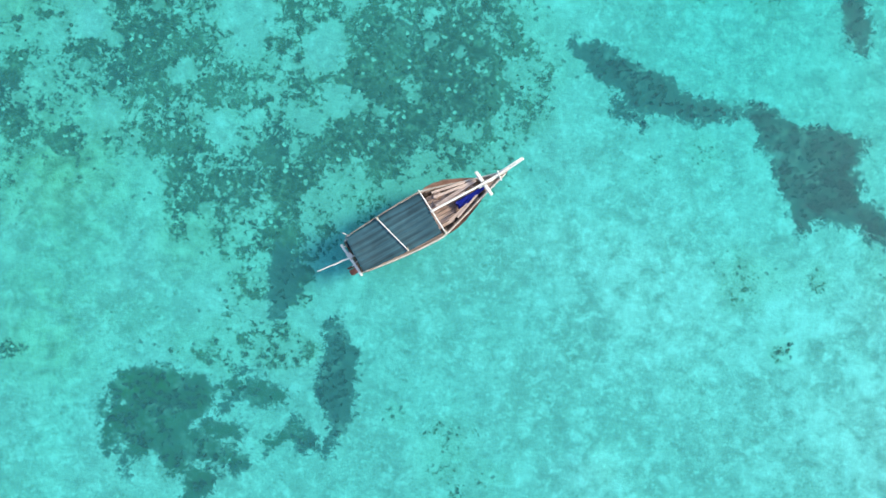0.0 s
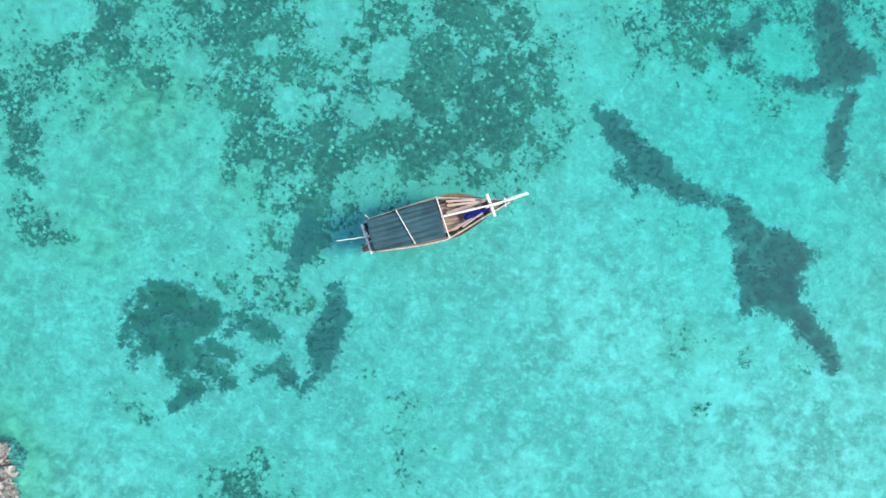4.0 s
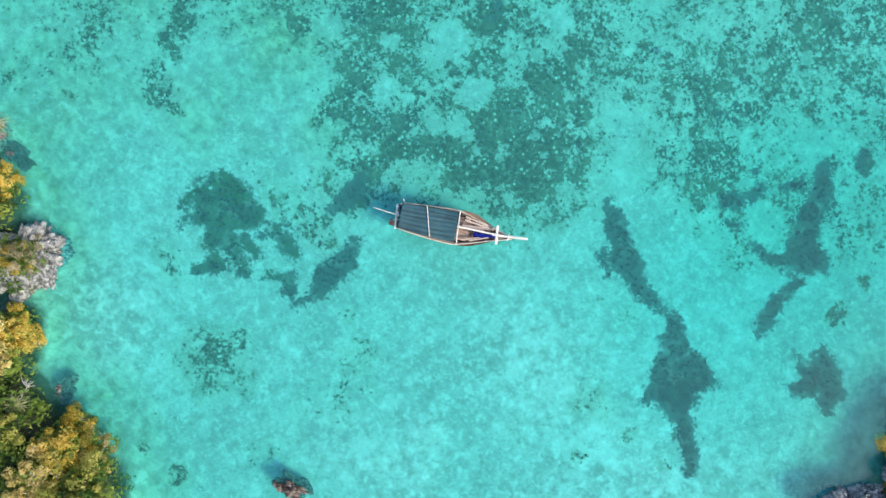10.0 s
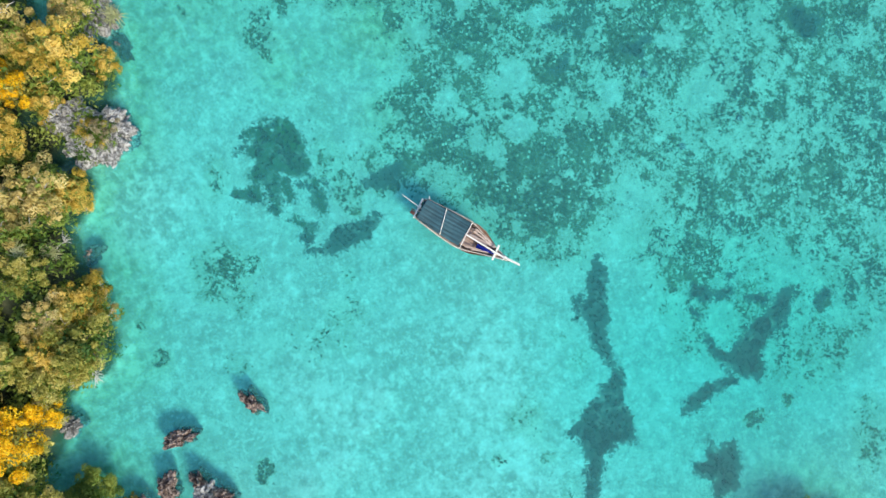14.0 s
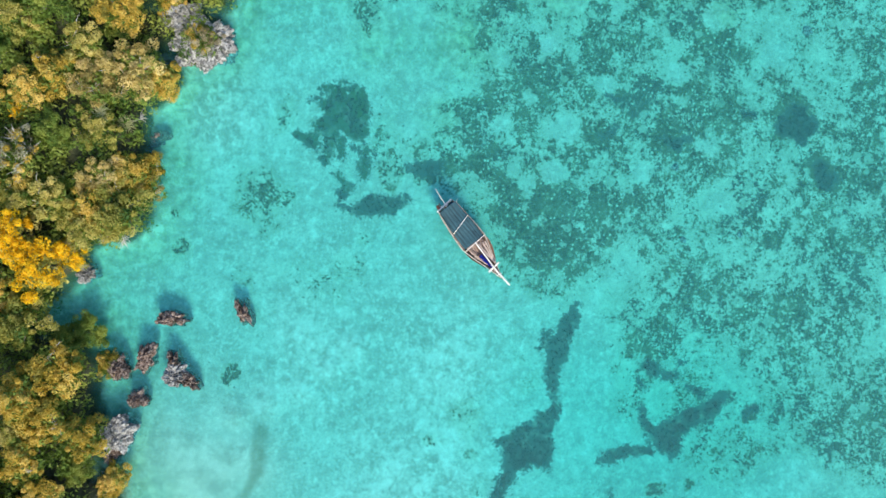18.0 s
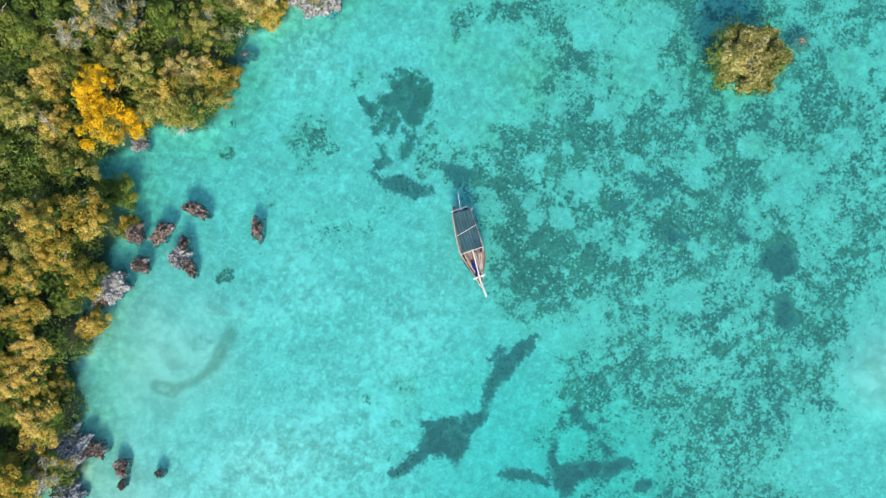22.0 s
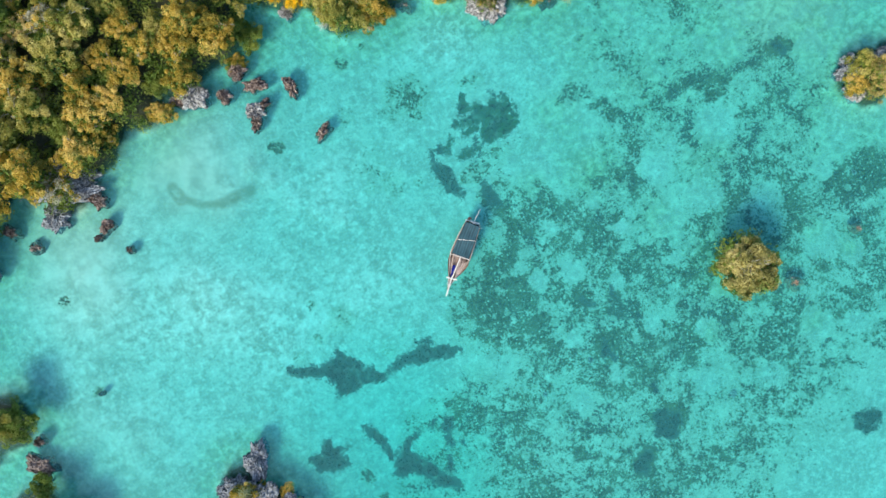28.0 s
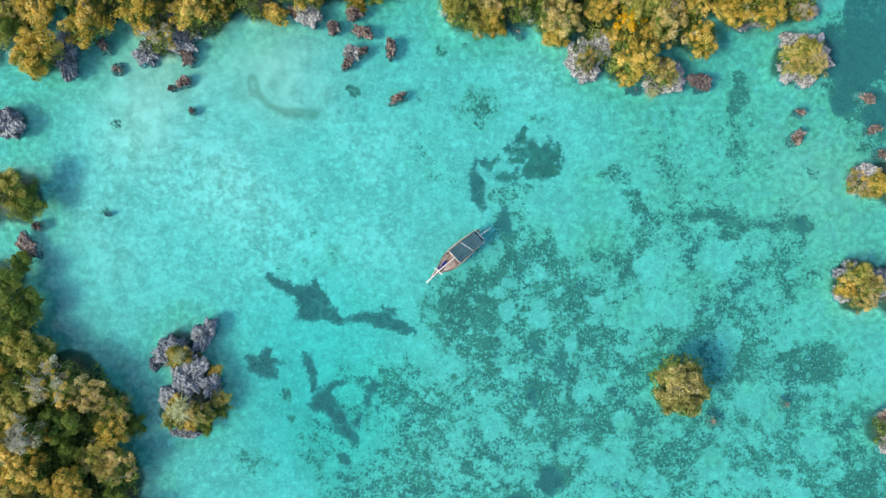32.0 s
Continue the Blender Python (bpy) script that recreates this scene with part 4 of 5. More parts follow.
ROCKS_WEST = [
    (-39.86, 30.14, 3.52, 1.84, -20, 1.5, "grey"), (-42, 27.84, 1.84, 1.53, 30, 1.2, "grey"),
    (-36.41, 30.29, 1.84, 1.07, 20, 1.2, "grey"), (-38.71, 31.82, 3.06, 1.84, 0, 1.6, "grey"),
    (-36.79, 27.08, 0.92, 0.99, 0, 1, "brown"), (-37.18, 23.79, 0.99, 0.69, 20, 0.8, "brown"),
    (-38.86, 23.02, 0.54, 0.46, 0, 0.5, "brown"), (-36.26, 19.96, 0.54, 0.54, 0, 0.35, "brown"),
    (-46.36, 25.7, 0.92, 0.92, 0, 0.3, "brown"), (-48.27, 28.76, 0.77, 1.22, 20, 0.4, "brown"),
    (-47.89, 6.03, 0.38, 0.38, 0, 0.15, "dark"),
]
ROCKS_ISLET = [
    (-53.02, 27.38, 1.38, 2.75, 15, 1.7, "grey"), (-61.13, 18.43, 1.99, 2.3, 0, 1.8, "grey"),
    (-57.3, 4.43, 0.77, 0.77, 0, 0.5, "brown"), (-58.6, 1.6, 1.07, 1.84, 30, 0.7, "brown"),
    (-34.65, -10.26, 1.3, 1.99, -15, 1.5, "grey"), (-39.09, -12.41, 2.14, 2.3, 10, 1.7, "grey"),
    (-36.41, -15.62, 2.3, 2.6, 0, 1.8, "grey"), (-33.35, -17.3, 1.38, 1.38, 0, 1.3, "grey"),
    (-38.17, -18.68, 1.99, 2.91, 0, 1.6, "grey"), (-37.41, -23.43, 1.68, 0.92, 0, 1.2, "grey"),
    (-41.23, -14.09, 0.77, 1.07, 0, 1, "grey"),
]
ROCKS_EAST = [
    (32.53, 23.4, 1.3, 1.53, 10, 1.2, "dark"), (45.69, 15.91, 0.69, 1.53, -40, 0.55, "brown"),
    (46, 19.2, 1.07, 0.46, 0, 0.4, "brown"), (55.03, 20.96, 1.53, 0.77, -30, 0.5, "brown"),
    (56.18, 16.82, 1.3, 0.61, 15, 0.5, "brown"), (57.17, 13.46, 1.07, 0.77, 0, 0.5, "brown"),
    (34.1, -22.5, 1.0, 0.9, 0, 0.22, "orange"), (43.94, -20.21, 0.7, 0.7, 0, 0.18, "orange"),
    (57.33, -22.13, 1.07, 1.07, 0, 0.6, "brown"), (57.48, -25.19, 1.07, 1.68, 0, 1.3, "pale"),
    (7.59, 30.67, 0.54, 0.77, 0, 0.12, "dark"), (23.66, 22.41, 1.22, 0.61, 0, 0.15, "dark"),
]
ROCKS_PALE = [
    (47, 26.47, 3.06, 2.68, 20, 2, "pale"), (44.32, 25.09, 1.84, 1.38, 30, 1.4, "pale"),
    (44.7, 28.38, 1.53, 1.38, 0, 1.6, "pale"), (46.61, 23.56, 1.22, 0.92, 0, 1.2, "pale"),
    (54.65, 10.01, 2.3, 1.68, 0, 1.8, "pale"), (51.97, -2.61, 1.38, 1.53, 0, 1.7, "grey"),
    (56.18, -3.76, 1.99, 1.99, 0, 1.9, "grey"), (51.59, -5.29, 1.22, 1.07, 0, 1.2, "pale"),
    (38.58, 31.44, 1.68, 1.07, 20, 1.3, "grey"), (41.26, 31.67, 1.68, 0.77, 0, 1.2, "grey"),
    (47.38, 32.59, 1.38, 0.92, 0, 1.2, "pale"), (17.08, 26.08, 2.3, 2.45, 0, 1.6, "pale"),
    (19.22, 28.15, 1.38, 1.84, 0, 1.6, "pale"), (28.71, 23.71, 1.84, 1.53, 0, 1.5, "pale"),
    (26.11, 22.64, 1.22, 1.07, 20, 1.2, "pale"), (26.72, 24.17, 1.68, 1.22, 0, 1.4, "grey"),
]
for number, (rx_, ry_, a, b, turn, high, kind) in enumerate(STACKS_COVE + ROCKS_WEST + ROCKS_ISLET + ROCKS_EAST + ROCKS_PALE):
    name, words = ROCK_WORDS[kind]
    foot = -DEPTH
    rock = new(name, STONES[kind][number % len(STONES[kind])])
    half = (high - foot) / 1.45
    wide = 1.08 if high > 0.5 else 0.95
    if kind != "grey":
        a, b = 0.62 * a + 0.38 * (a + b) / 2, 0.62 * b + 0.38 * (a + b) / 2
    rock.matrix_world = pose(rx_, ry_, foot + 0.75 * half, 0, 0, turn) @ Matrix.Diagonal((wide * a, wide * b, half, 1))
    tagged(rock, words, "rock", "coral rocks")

CORAL_HEADS = [
    (1.15, -25.87, 0.26, "pale"), (47.7, -14.26, 0.33, "pale"), (7.46, -19.3, 0.36, "pale"),
    (0.42, -20.38, 0.28, "pale"), (21.13, -31.48, 0.43, "pale"),
]
for number, (px, py, r, kind) in enumerate(CORAL_HEADS):
    rock = new("coral_boulder", STONES[kind][number % len(STONES[kind])])
    bed = float(ground_height(np.array([px]), np.array([py]))[0])
    rock.matrix_world = pose(px, py, bed + 0.2 * r, 0, 0, 37 * number) @ Matrix.Diagonal((r, r, 0.55 * r, 1))
    tagged(rock, "%s rounded coral boulder on the sandy lagoon bed" % ("pale" if kind == "pale" else "dark"), "coral", "coral boulders")


# ---- trees ----
def blob_leaves(rs, centres, radii, leaves, size, flat):
    """Leaves on the outside of clumps: corners, faces and a tone for each clump."""
    n = len(centres)
    c = np.repeat(centres, leaves, axis=0)
    r = np.repeat(radii, leaves)
    d = rs.randn(n * leaves, 3)
    d[:, 2] = np.abs(d[:, 2]) * 0.9 - 0.25
    d /= np.linalg.norm(d, axis=1)[:, None]
    stretch = np.repeat(0.75 + 0.6 * rs.rand(n, 3), leaves, axis=0) * np.array([1, 1, flat])
    p = c + d * (r * (0.55 + 0.70 * rs.rand(n * leaves) ** 0.8))[:, None] * stretch
    nrm = d + rs.randn(n * leaves, 3) * 0.55
    nrm /= np.linalg.norm(nrm, axis=1)[:, None]
    t = np.cross(nrm, rs.randn(n * leaves, 3))
    t /= np.linalg.norm(t, axis=1)[:, None] + 1e-9
    b = np.cross(nrm, t)
    s = (size * (0.65 + 0.7 * rs.rand(n * leaves)))[:, None]
    v = np.stack([p - t * s, p + t * s * 0.2 + b * s * 0.62 + nrm * s * 0.1, p + t * s * 0.9 - b * s * 0.45], 1).reshape(-1, 3)
    tone = np.repeat(np.clip(np.repeat(rs.rand(n // 3 + 1), 3)[:n] * 0.7 + rs.rand(n) * 0.3, 0, 1), leaves * 3)
    return v, np.arange(len(v)).reshape(-1, 3), tone


def limb(bm, a, b, ra, rb, sides=6):
    """A tapering limb from a to b."""
    a, b = Vector(a), Vector(b)
    q = (b - a).to_track_quat("Z", "Y").to_matrix()
    rings = []
    for p, r in ((a, ra), (a.lerp(b, 0.5) + q @ Vector((0.08, 0.05, 0)) * (b - a).length, (ra + rb) / 2), (b, rb)):
        rings.append([bm.verts.new(p + q @ Vector((math.cos(i * 6.283 / sides) * r, math.sin(i * 6.283 / sides) * r, 0))) for i in range(sides)])
    for lo, hi in zip(rings, rings[1:]):
        for i in range(sides):
            bm.faces.new((lo[i], lo[(i + 1) % sides], hi[(i + 1) % sides], hi[i]))
    bm.faces.new(rings[-1])


def tree(seed, kind, twigs=0, full=False):
    """A spreading tree about 2.6 m in radius and 4 m high: trunk with limbs, crown of leaf clumps, greener inner leaves, bare twigs."""
    rs = np.random.RandomState(seed)
    boughs, twice = (46, 3) if full else (15, 3)
    ang = np.arange(boughs) * 2.39996 + rs.randn(boughs) * 0.3
    rad = 2.15 * np.sqrt((np.arange(boughs) + 0.4) / boughs) * (0.80 + 0.36 * rs.rand(boughs))
    if full:
        rad = 2.18 * np.sqrt((np.arange(boughs) + 0.4) / boughs) * (0.93 + 0.14 * rs.rand(boughs))
    z = 3.7 - 0.24 * rad ** 2 + rs.randn(boughs) * 0.36
    main = np.stack([rad * np.cos(ang), rad * np.sin(ang), z], 1)
    puffs = boughs * twice
    centres = np.repeat(main, twice, axis=0) + rs.randn(puffs, 3) * (np.array([0.22, 0.22, 0.16]) if full else np.array([0.42, 0.42, 0.22]))
    radii = 0.23 + 0.28 * rs.rand(puffs)
    thing = new("mangrove_tree")
    bm = bmesh.new()
    limb(bm, (0, 0, -0.6), (0.1, 0.05, 1.6), 0.20, 0.13, 8)
    for c in main:
        limb(bm, (0.1, 0.05, 1.3 + 0.3 * rs.rand()), c - np.array([0, 0, 0.2]), 0.08, 0.025, 5)
    part("trunk", bm, BARK, thing, "grey branching trunk", smooth=True)
    leaves = 150 if full else 118 if kind != "grey" else 95
    leafy = rs.rand(puffs) < (0.38 if kind in ("grey", "pale") else 0.0)
    if leafy.any():
        v, f, tone = blob_leaves(rs, centres[leafy], radii[leafy], 125, 0.125, 0.85)
        tuft = new("leafy_tuft", raw_mesh("leafy_tuft", v, f, LEAF["gold"], (("tone", tone),)))
        tuft.parent = thing
        tagged(tuft, "golden leafy tufts in the dry crown", kind="stuff")
    v, f, tone = blob_leaves(rs, centres[~leafy], radii[~leafy], leaves, 0.125, 0.85)
    crown = new("crown", raw_mesh("crown", v, f, LEAF[kind], (("tone", tone),)))
    crown.parent = thing
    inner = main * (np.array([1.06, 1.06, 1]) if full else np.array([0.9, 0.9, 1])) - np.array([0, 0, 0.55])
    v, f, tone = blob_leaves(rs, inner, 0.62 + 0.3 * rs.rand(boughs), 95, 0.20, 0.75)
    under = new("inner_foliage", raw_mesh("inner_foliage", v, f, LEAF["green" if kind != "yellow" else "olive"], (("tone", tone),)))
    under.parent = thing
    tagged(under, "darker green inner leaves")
    if twigs:
        bm = bmesh.new()
        for _ in range(twigs):
            c = centres[rs.randint(9 if full else puffs)]
            for _ in range(5):
                end = c + rs.randn(3) * np.array([0.6, 0.6, 0.25]) + np.array([0, 0, 0.55])
                limb(bm, c, end, 0.035, 0.012, 4)
        tagged(part("bare_branch", bm, DEADWOOD, thing, "bleached bare forked branch"), kind="stuff")
    return thing


def palm(seed):
    """A low screw palm with a star of stiff strap leaves."""
    rs = np.random.RandomState(seed)
    thing = new("screw_palm")
    bm = bmesh.new()
    limb(bm, (0, 0, -0.6), (0, 0, 2.9), 0.12, 0.07, 8)
    for head in range(1, 4):
        limb(bm, (0, 0, 1.9), (0.55 * math.cos(head * 2.4), 0.55 * math.sin(head * 2.4), 2.65), 0.06, 0.05, 6)
    part("trunk", bm, BARK, thing, "short grey trunk", smooth=True)
    bm = bmesh.new()
    for head in range(4):
        hub = Vector((0.55 * math.cos(head * 2.4), 0.55 * math.sin(head * 2.4), 2.6 + 0.25 * rs.rand())) if head else Vector((0, 0, 2.9))
        for i in range(30):
            a, up, reach = rs.rand() * 6.283, 0.15 + 0.9 * rs.rand(), 0.75 + 0.45 * rs.rand()
            d, s = Vector((math.cos(a), math.sin(a), 0)), Vector((-math.sin(a), math.cos(a), 0)) * 0.042
            rows = []
            for t in (0.05, 0.4, 0.75, 1.0):
                p = hub + d * reach * t + Vector((0, 0, up * t - 0.9 * t * t * (1.1 - up * 0.6)))
                w = 1.0 - 0.9 * t * t
                rows.append((bm.verts.new(p - s * w), bm.verts.new(p + s * w)))
            for (a0, b0), (a1, b1) in zip(rows, rows[1:]):
                bm.faces.new((a0, b0, b1, a1))
    crown = part("crown", bm, LEAF["palm"], thing, "star of pale strap leaves")
    return thing


TREE_WORDS = {
    "gold": "golden-olive leafed tree on the coral-rock shore",
    "tan": "tan and olive leafed tree at the shore",
    "olive": "dull olive leafed tree among the shore woods",
    "green": "low dark green bush in the shore woods",
    "yellow": "bright orange-yellow leafed tree at the shore",
    "pale": "dry pale shrub on a grey coral rock",
    "grey": "half-bare grey tree with bleached twigs",
    "palm": "pale spiky screw palm on the rocky islet",
    "lone": "lone golden tree standing in the lagoon on a small rock",
}
MODELS = {kind: [tree(200 + 10 * k + i, kind, {"grey": 13, "pale": 12, "tan": 4, "olive": 2, "gold": 1}.get(kind, 0)) for i in range(3)]
          for k, kind in enumerate(("gold", "tan", "olive", "green", "yellow", "pale", "grey"))}
MODELS["palm"] = [palm(300), palm(301)]
MODELS["lone"] = [tree(290, "lone", 9, True)]
used = set()


def plant(kind, px, py, r, seed, high=None):
    """Stands a tree of that kind, with a crown of radius r, on the ground."""
    rs = random.Random(seed)
    model = MODELS[kind][seed % len(MODELS[kind])]
    s = r / (2.6 if kind != "palm" else 1.5)
    zs = s * rs.uniform(0.85, 1.1) if high is None else high
    gz_ = float(ground_height(np.array([px]), np.array([py]))[0])
    gz_ = max(gz_, -1.2)
    m = pose(px, py, gz_, rs.uniform(-4, 4), rs.uniform(-4, 4), rs.uniform(0, 360)) @ Matrix.Diagonal((s, s, zs, 1))
    if (kind, seed % len(MODELS[kind])) in used:
        ob = copy_thing(model, m)
        ob.matrix_basis = m
    else:
        used.add((kind, seed % len(MODELS[kind])))
        ob = model
        ob.matrix_basis = m
    tagged(ob, TREE_WORDS[kind], "palm" if kind == "palm" else "bush" if kind in ("green", "pale") else "tree", "shore trees")
    return ob


TREES_NORTH = [
    (10.2, 48.2, 2.3, "yellow"), (11.3, 44.6, 2.3, "gold"), (9.4, 42, 1.5, "yellow"), (11.2, 40.8, 2.0, "gold"), (13, 38.4, 2.4, "gold"), (12, 34.5, 2.3, "tan"),
    (12.9, 29.7, 1.9, "gold"), (14.2, 32, 1.6, "tan"), (5.4, 44.5, 2.4, "grey"), (5.2, 40.7, 2.3, "grey"),
    (7.5, 38.4, 1.8, "green"), (7.9, 34.4, 2, "olive"), (2.2, 45.4, 2, "grey"), (3.2, 34.1, 2.1, "tan"),
    (2.6, 31.1, 1.8, "tan"), (1.4, 37.8, 2.1, "olive"), (-1, 35.5, 2.4, "olive"), (1.2, 41, 2, "olive"),
    (-4.7, 39.0, 2.7, "yellow"), (-2.1, 41.2, 2.4, "yellow"), (-3.7, 37.0, 1.6, "yellow"),
    (-1.3, 43.8, 2.1, "olive"), (-0.3, 32.7, 1.7, "olive"), (-10, 41.1, 2.6, "olive"),
    (-6.8, 43.8, 2, "gold"), (-10.8, 35.7, 1.8, "green"), (-13.9, 36.6, 2.6, "gold"),
]
TREES_COVE = [
    (-16.2, 40.2, 2.5, "gold"), (-13.6, 33.9, 1.4, "gold"), (-18.4, 37.7, 2.3, "gold"),
    (-20.3, 34.6, 2.3, "gold"), (-22.1, 39.6, 2.4, "gold"), (-25.7, 38.1, 2.1, "gold"),
    (-24.2, 32.4, 1.5, "gold"), (-23.4, 35.8, 1.6, "green"), (-28.8, 36.3, 2.1, "gold"),
    (-31.9, 35.5, 2.5, "gold"), (-31.5, 32.8, 1.6, "gold"), (-19.6, 40.7, 1.9, "olive"),
    (-11.7, 37.7, 1.6, "green"),
]
TREES_EAST = [
    (25.7, 21.9, 1.2, "palm"), (28.3, 23.4, 1.3, "palm"), (9.5, 34.2, 1.1, "palm"), (8.7, 32.5, 1, "palm"),
    (0.6, 32.3, 2.7, "olive"), (3.7, 31.6, 1.8, "gold"), (12.8, 30.9, 2.8, "tan"), (17, 26, 1.5, "pale"),
    (22.8, 31.1, 1.9, "yellow"), (20.5, 29.2, 1.8, "gold"), (25.3, 28.9, 1.8, "gold"), (27.3, 30.7, 3, "tan"),
    (31.7, 28.5, 2.4, "gold"), (24.2, 33.3, 3, "olive"), (22.9, 25.7, 2.7, "gold"), (27, 24.2, 1.8, "tan"),
    (36, 32.2, 2.8, "gold"), (40.6, 32, 2.4, "gold"), (45.6, 32.3, 1.5, "pale"), (44.1, 26.3, 1.8, "olive"),
    (47.1, 25.1, 1.6, "tan"), (45.6, 27.2, 1.6, "olive"), (45.2, 25, 1.5, "tan"), (46.6, 26.4, 1.3, "pale"),
    (47.4, 27.4, 0.9, "green"), (53.1, 9.6, 1.8, "pale"), (55.5, 9.3, 1.9, "gold"), (54.3, 8.7, 1.5, "tan"),
    (51.1, -4.3, 1.6, "gold"), (53.3, -6.2, 1.6, "tan"), (53, -2.6, 1.8, "olive"), (54.3, -4.3, 1.6, "tan"),
]
TREES_ISLET_ONE = [
    (-59.4, 30.6, 2.1, "green"), (-58.8, 32.2, 1.8, "olive"), (-54.9, 27, 3.4, "gold"),
    (-56.2, 25.9, 2.2, "gold"), (-48.8, 31.1, 3.4, "gold"), (-55.5, 33.1, 3, "gold"),
    (-41.4, 32.6, 3.2, "gold"), (-34.8, 32.3, 2.8, "gold"), (-25.2, 33.1, 1.3, "gold"),
    (-58.8, 9.3, 2.7, "olive"), (-57.3, 7.5, 2.5, "green"), (-60.2, -3.2, 2.7, "green"),
    (-58.4, -7.6, 3, "green"), (-37.8, -21.1, 1.6, "olive"), (-34.8, -20.5, 1.5, "tan"),
    (-36.1, -21.5, 1.5, "gold"), (-32.7, -18.8, 1.4, "olive"), (-33.3, -15.5, 1.2, "gold"),
    (-35.9, -13.5, 1, "gold"), (-38, -12.4, 1, "olive"), (-37.8, -19.1, 1.2, "gold"),
]
TREES_ISLET_TWO = [
    (-37, -12.9, 1.3, "palm"), (-36.4, -19, 2.2, "palm"), (28.6, -16.9, 3.5, "lone"),
    (-34.1, -20.9, 1.3, "olive"), (-32.4, -20.5, 1.3, "green"), (-34.4, -22.8, 1.2, "green"),
    (-33.2, -17.2, 1, "gold"), (-37.3, -12.8, 1.6, "gold"), (-38.3, -13.7, 0.9, "olive"),
    (-32.5, -19.2, 1.2, "gold"), (-34.6, -20.4, 1.3, "olive"), (-37.7, -20.2, 1.2, "olive"),
    (-33.3, -17.5, 0.9, "green"), (-36.4, -21.3, 1.1, "tan"), (12.6, 29.5, 1.7, "gold"),
    (22.4, 23.8, 1.4, "gold"), (4.2, 32.2, 2.2, "gold"), (5.1, 30.5, 1.5, "gold"), (0.9, 35, 1.9, "gold"),
    (1.8, 33.1, 1.7, "gold"),
]
TREES_ISLET = TREES_ISLET_ONE + TREES_ISLET_TWO
TREES_SOUTH = [
    (-57.7, -6.2, 2.7, "green"), (-59.1, -10.6, 3, "olive"), (-56.2, -12.1, 2.5, "olive"),
    (-58.8, -0.6, 1.8, "green"), (-52.5, -16.1, 3, "grey"), (-48.8, -17.2, 2.7, "tan"),
    (-45.9, -19.4, 2.2, "tan"), (-46.2, -22.4, 2.5, "gold"), (-44, -22.4, 1.6, "green"),
    (-55.5, -13.5, 2.5, "green"), (-56.9, -17.2, 2.8, "olive"), (-55.5, -22.4, 3, "grey"),
    (-51.8, -21.3, 2.7, "green"), (-51.8, -25.3, 2.8, "gold"), (-48.1, -26.1, 2.7, "olive"),
    (-45.1, -27.6, 2.5, "tan"), (-55.5, -27.6, 3, "gold"), (-58.4, -23.9, 3, "gold"), (-51, -29.8, 3, "gold"),
    (-45.9, -30.7, 2.5, "gold"), (-56.9, -31.2, 3, "olive"), (-59.1, -20.2, 2.7, "olive"),
]
GLADES = [
    (-16.99, 53.94, 3.36), (-20.69, 50.6, 3.23), (-15.86, 48.15, 1.81), (-15.25, 44.13, 1.68),
    (-10.84, 38.93, 1.55), (-11.94, 46.14, 1.55), (8.01, 40.89, 2.24), (6.76, 36.56, 1.79),
    (-9.42, 39.25, 1.68), (-29.38, 33.82, 1.68), (-19.59, 45.36, 1.33), (-8.32, 40.05, 2.06),
    (-7.43, 42.7, 1.33), (-29.11, 34.06, 1.33), (-51.22, -25.82, 2.27), (-46.71, -29.63, 1.97),
    (-57.23, -19.73, 1.82), (-50.44, -21.29, 1.36), (-59.47, -13.67, 1.51), (6.17, 39.46, 1.85),
    (9.63, 36.72, 1.54), (18.07, 31.16, 1.03), (-7.32, 36.55, 1.33),
]
ALL_TREES = TREES_NORTH + TREES_COVE + TREES_EAST + TREES_ISLET + TREES_SOUTH
taken = []
for number, (px, py, r, kind) in enumerate(ALL_TREES):
    glade = max(c - math.hypot(px - a, py - b) for a, b, c in GLADES)
    plant("green" if glade > 0.3 and kind in ("gold", "olive", "tan") else kind, px, py, r if glade < 0.3 else 0.62 * r, number)
    taken.append((px, py, r))

# the woods behind: trees wherever the land leaves room, with green bushes in the gaps
def wooded(px, py):
    return 1.2 + float(land_at(np.array([px]), np.array([py]))[0])


def far_out(px, py):
    return py > 64 - 0.6 * max(0.0, px) or py > 64 + 1.8 * (px + 36)


rs = random.Random(7)
wood = 0
for _ in range(16000):
    px, py = rs.uniform(-82, 70), rs.uniform(-48, 66)
    r = rs.uniform(1.9, 3.1)
    glade = inside(np.array([px]), np.array([py]), GLADES, 1)[0]
    if glade > -0.8 or far_out(px, py) or wooded(px, py) < r * 0.6 or inside(np.array([px]), np.array([py]), ISLETS, 1)[0] > -1.0:
        continue
    if wood < 195 and all(math.hypot(px - a, py - b) > 0.70 * (r + c) for a, b, c in taken):
        plant(rs.choices(("gold", "olive", "tan", "green", "grey", "yellow"), (4.2, 4, 2.2, 2.6, 0.5, 0.0))[0], px, py, r, 1000 + wood)
        taken.append((px, py, r))
        wood += 1


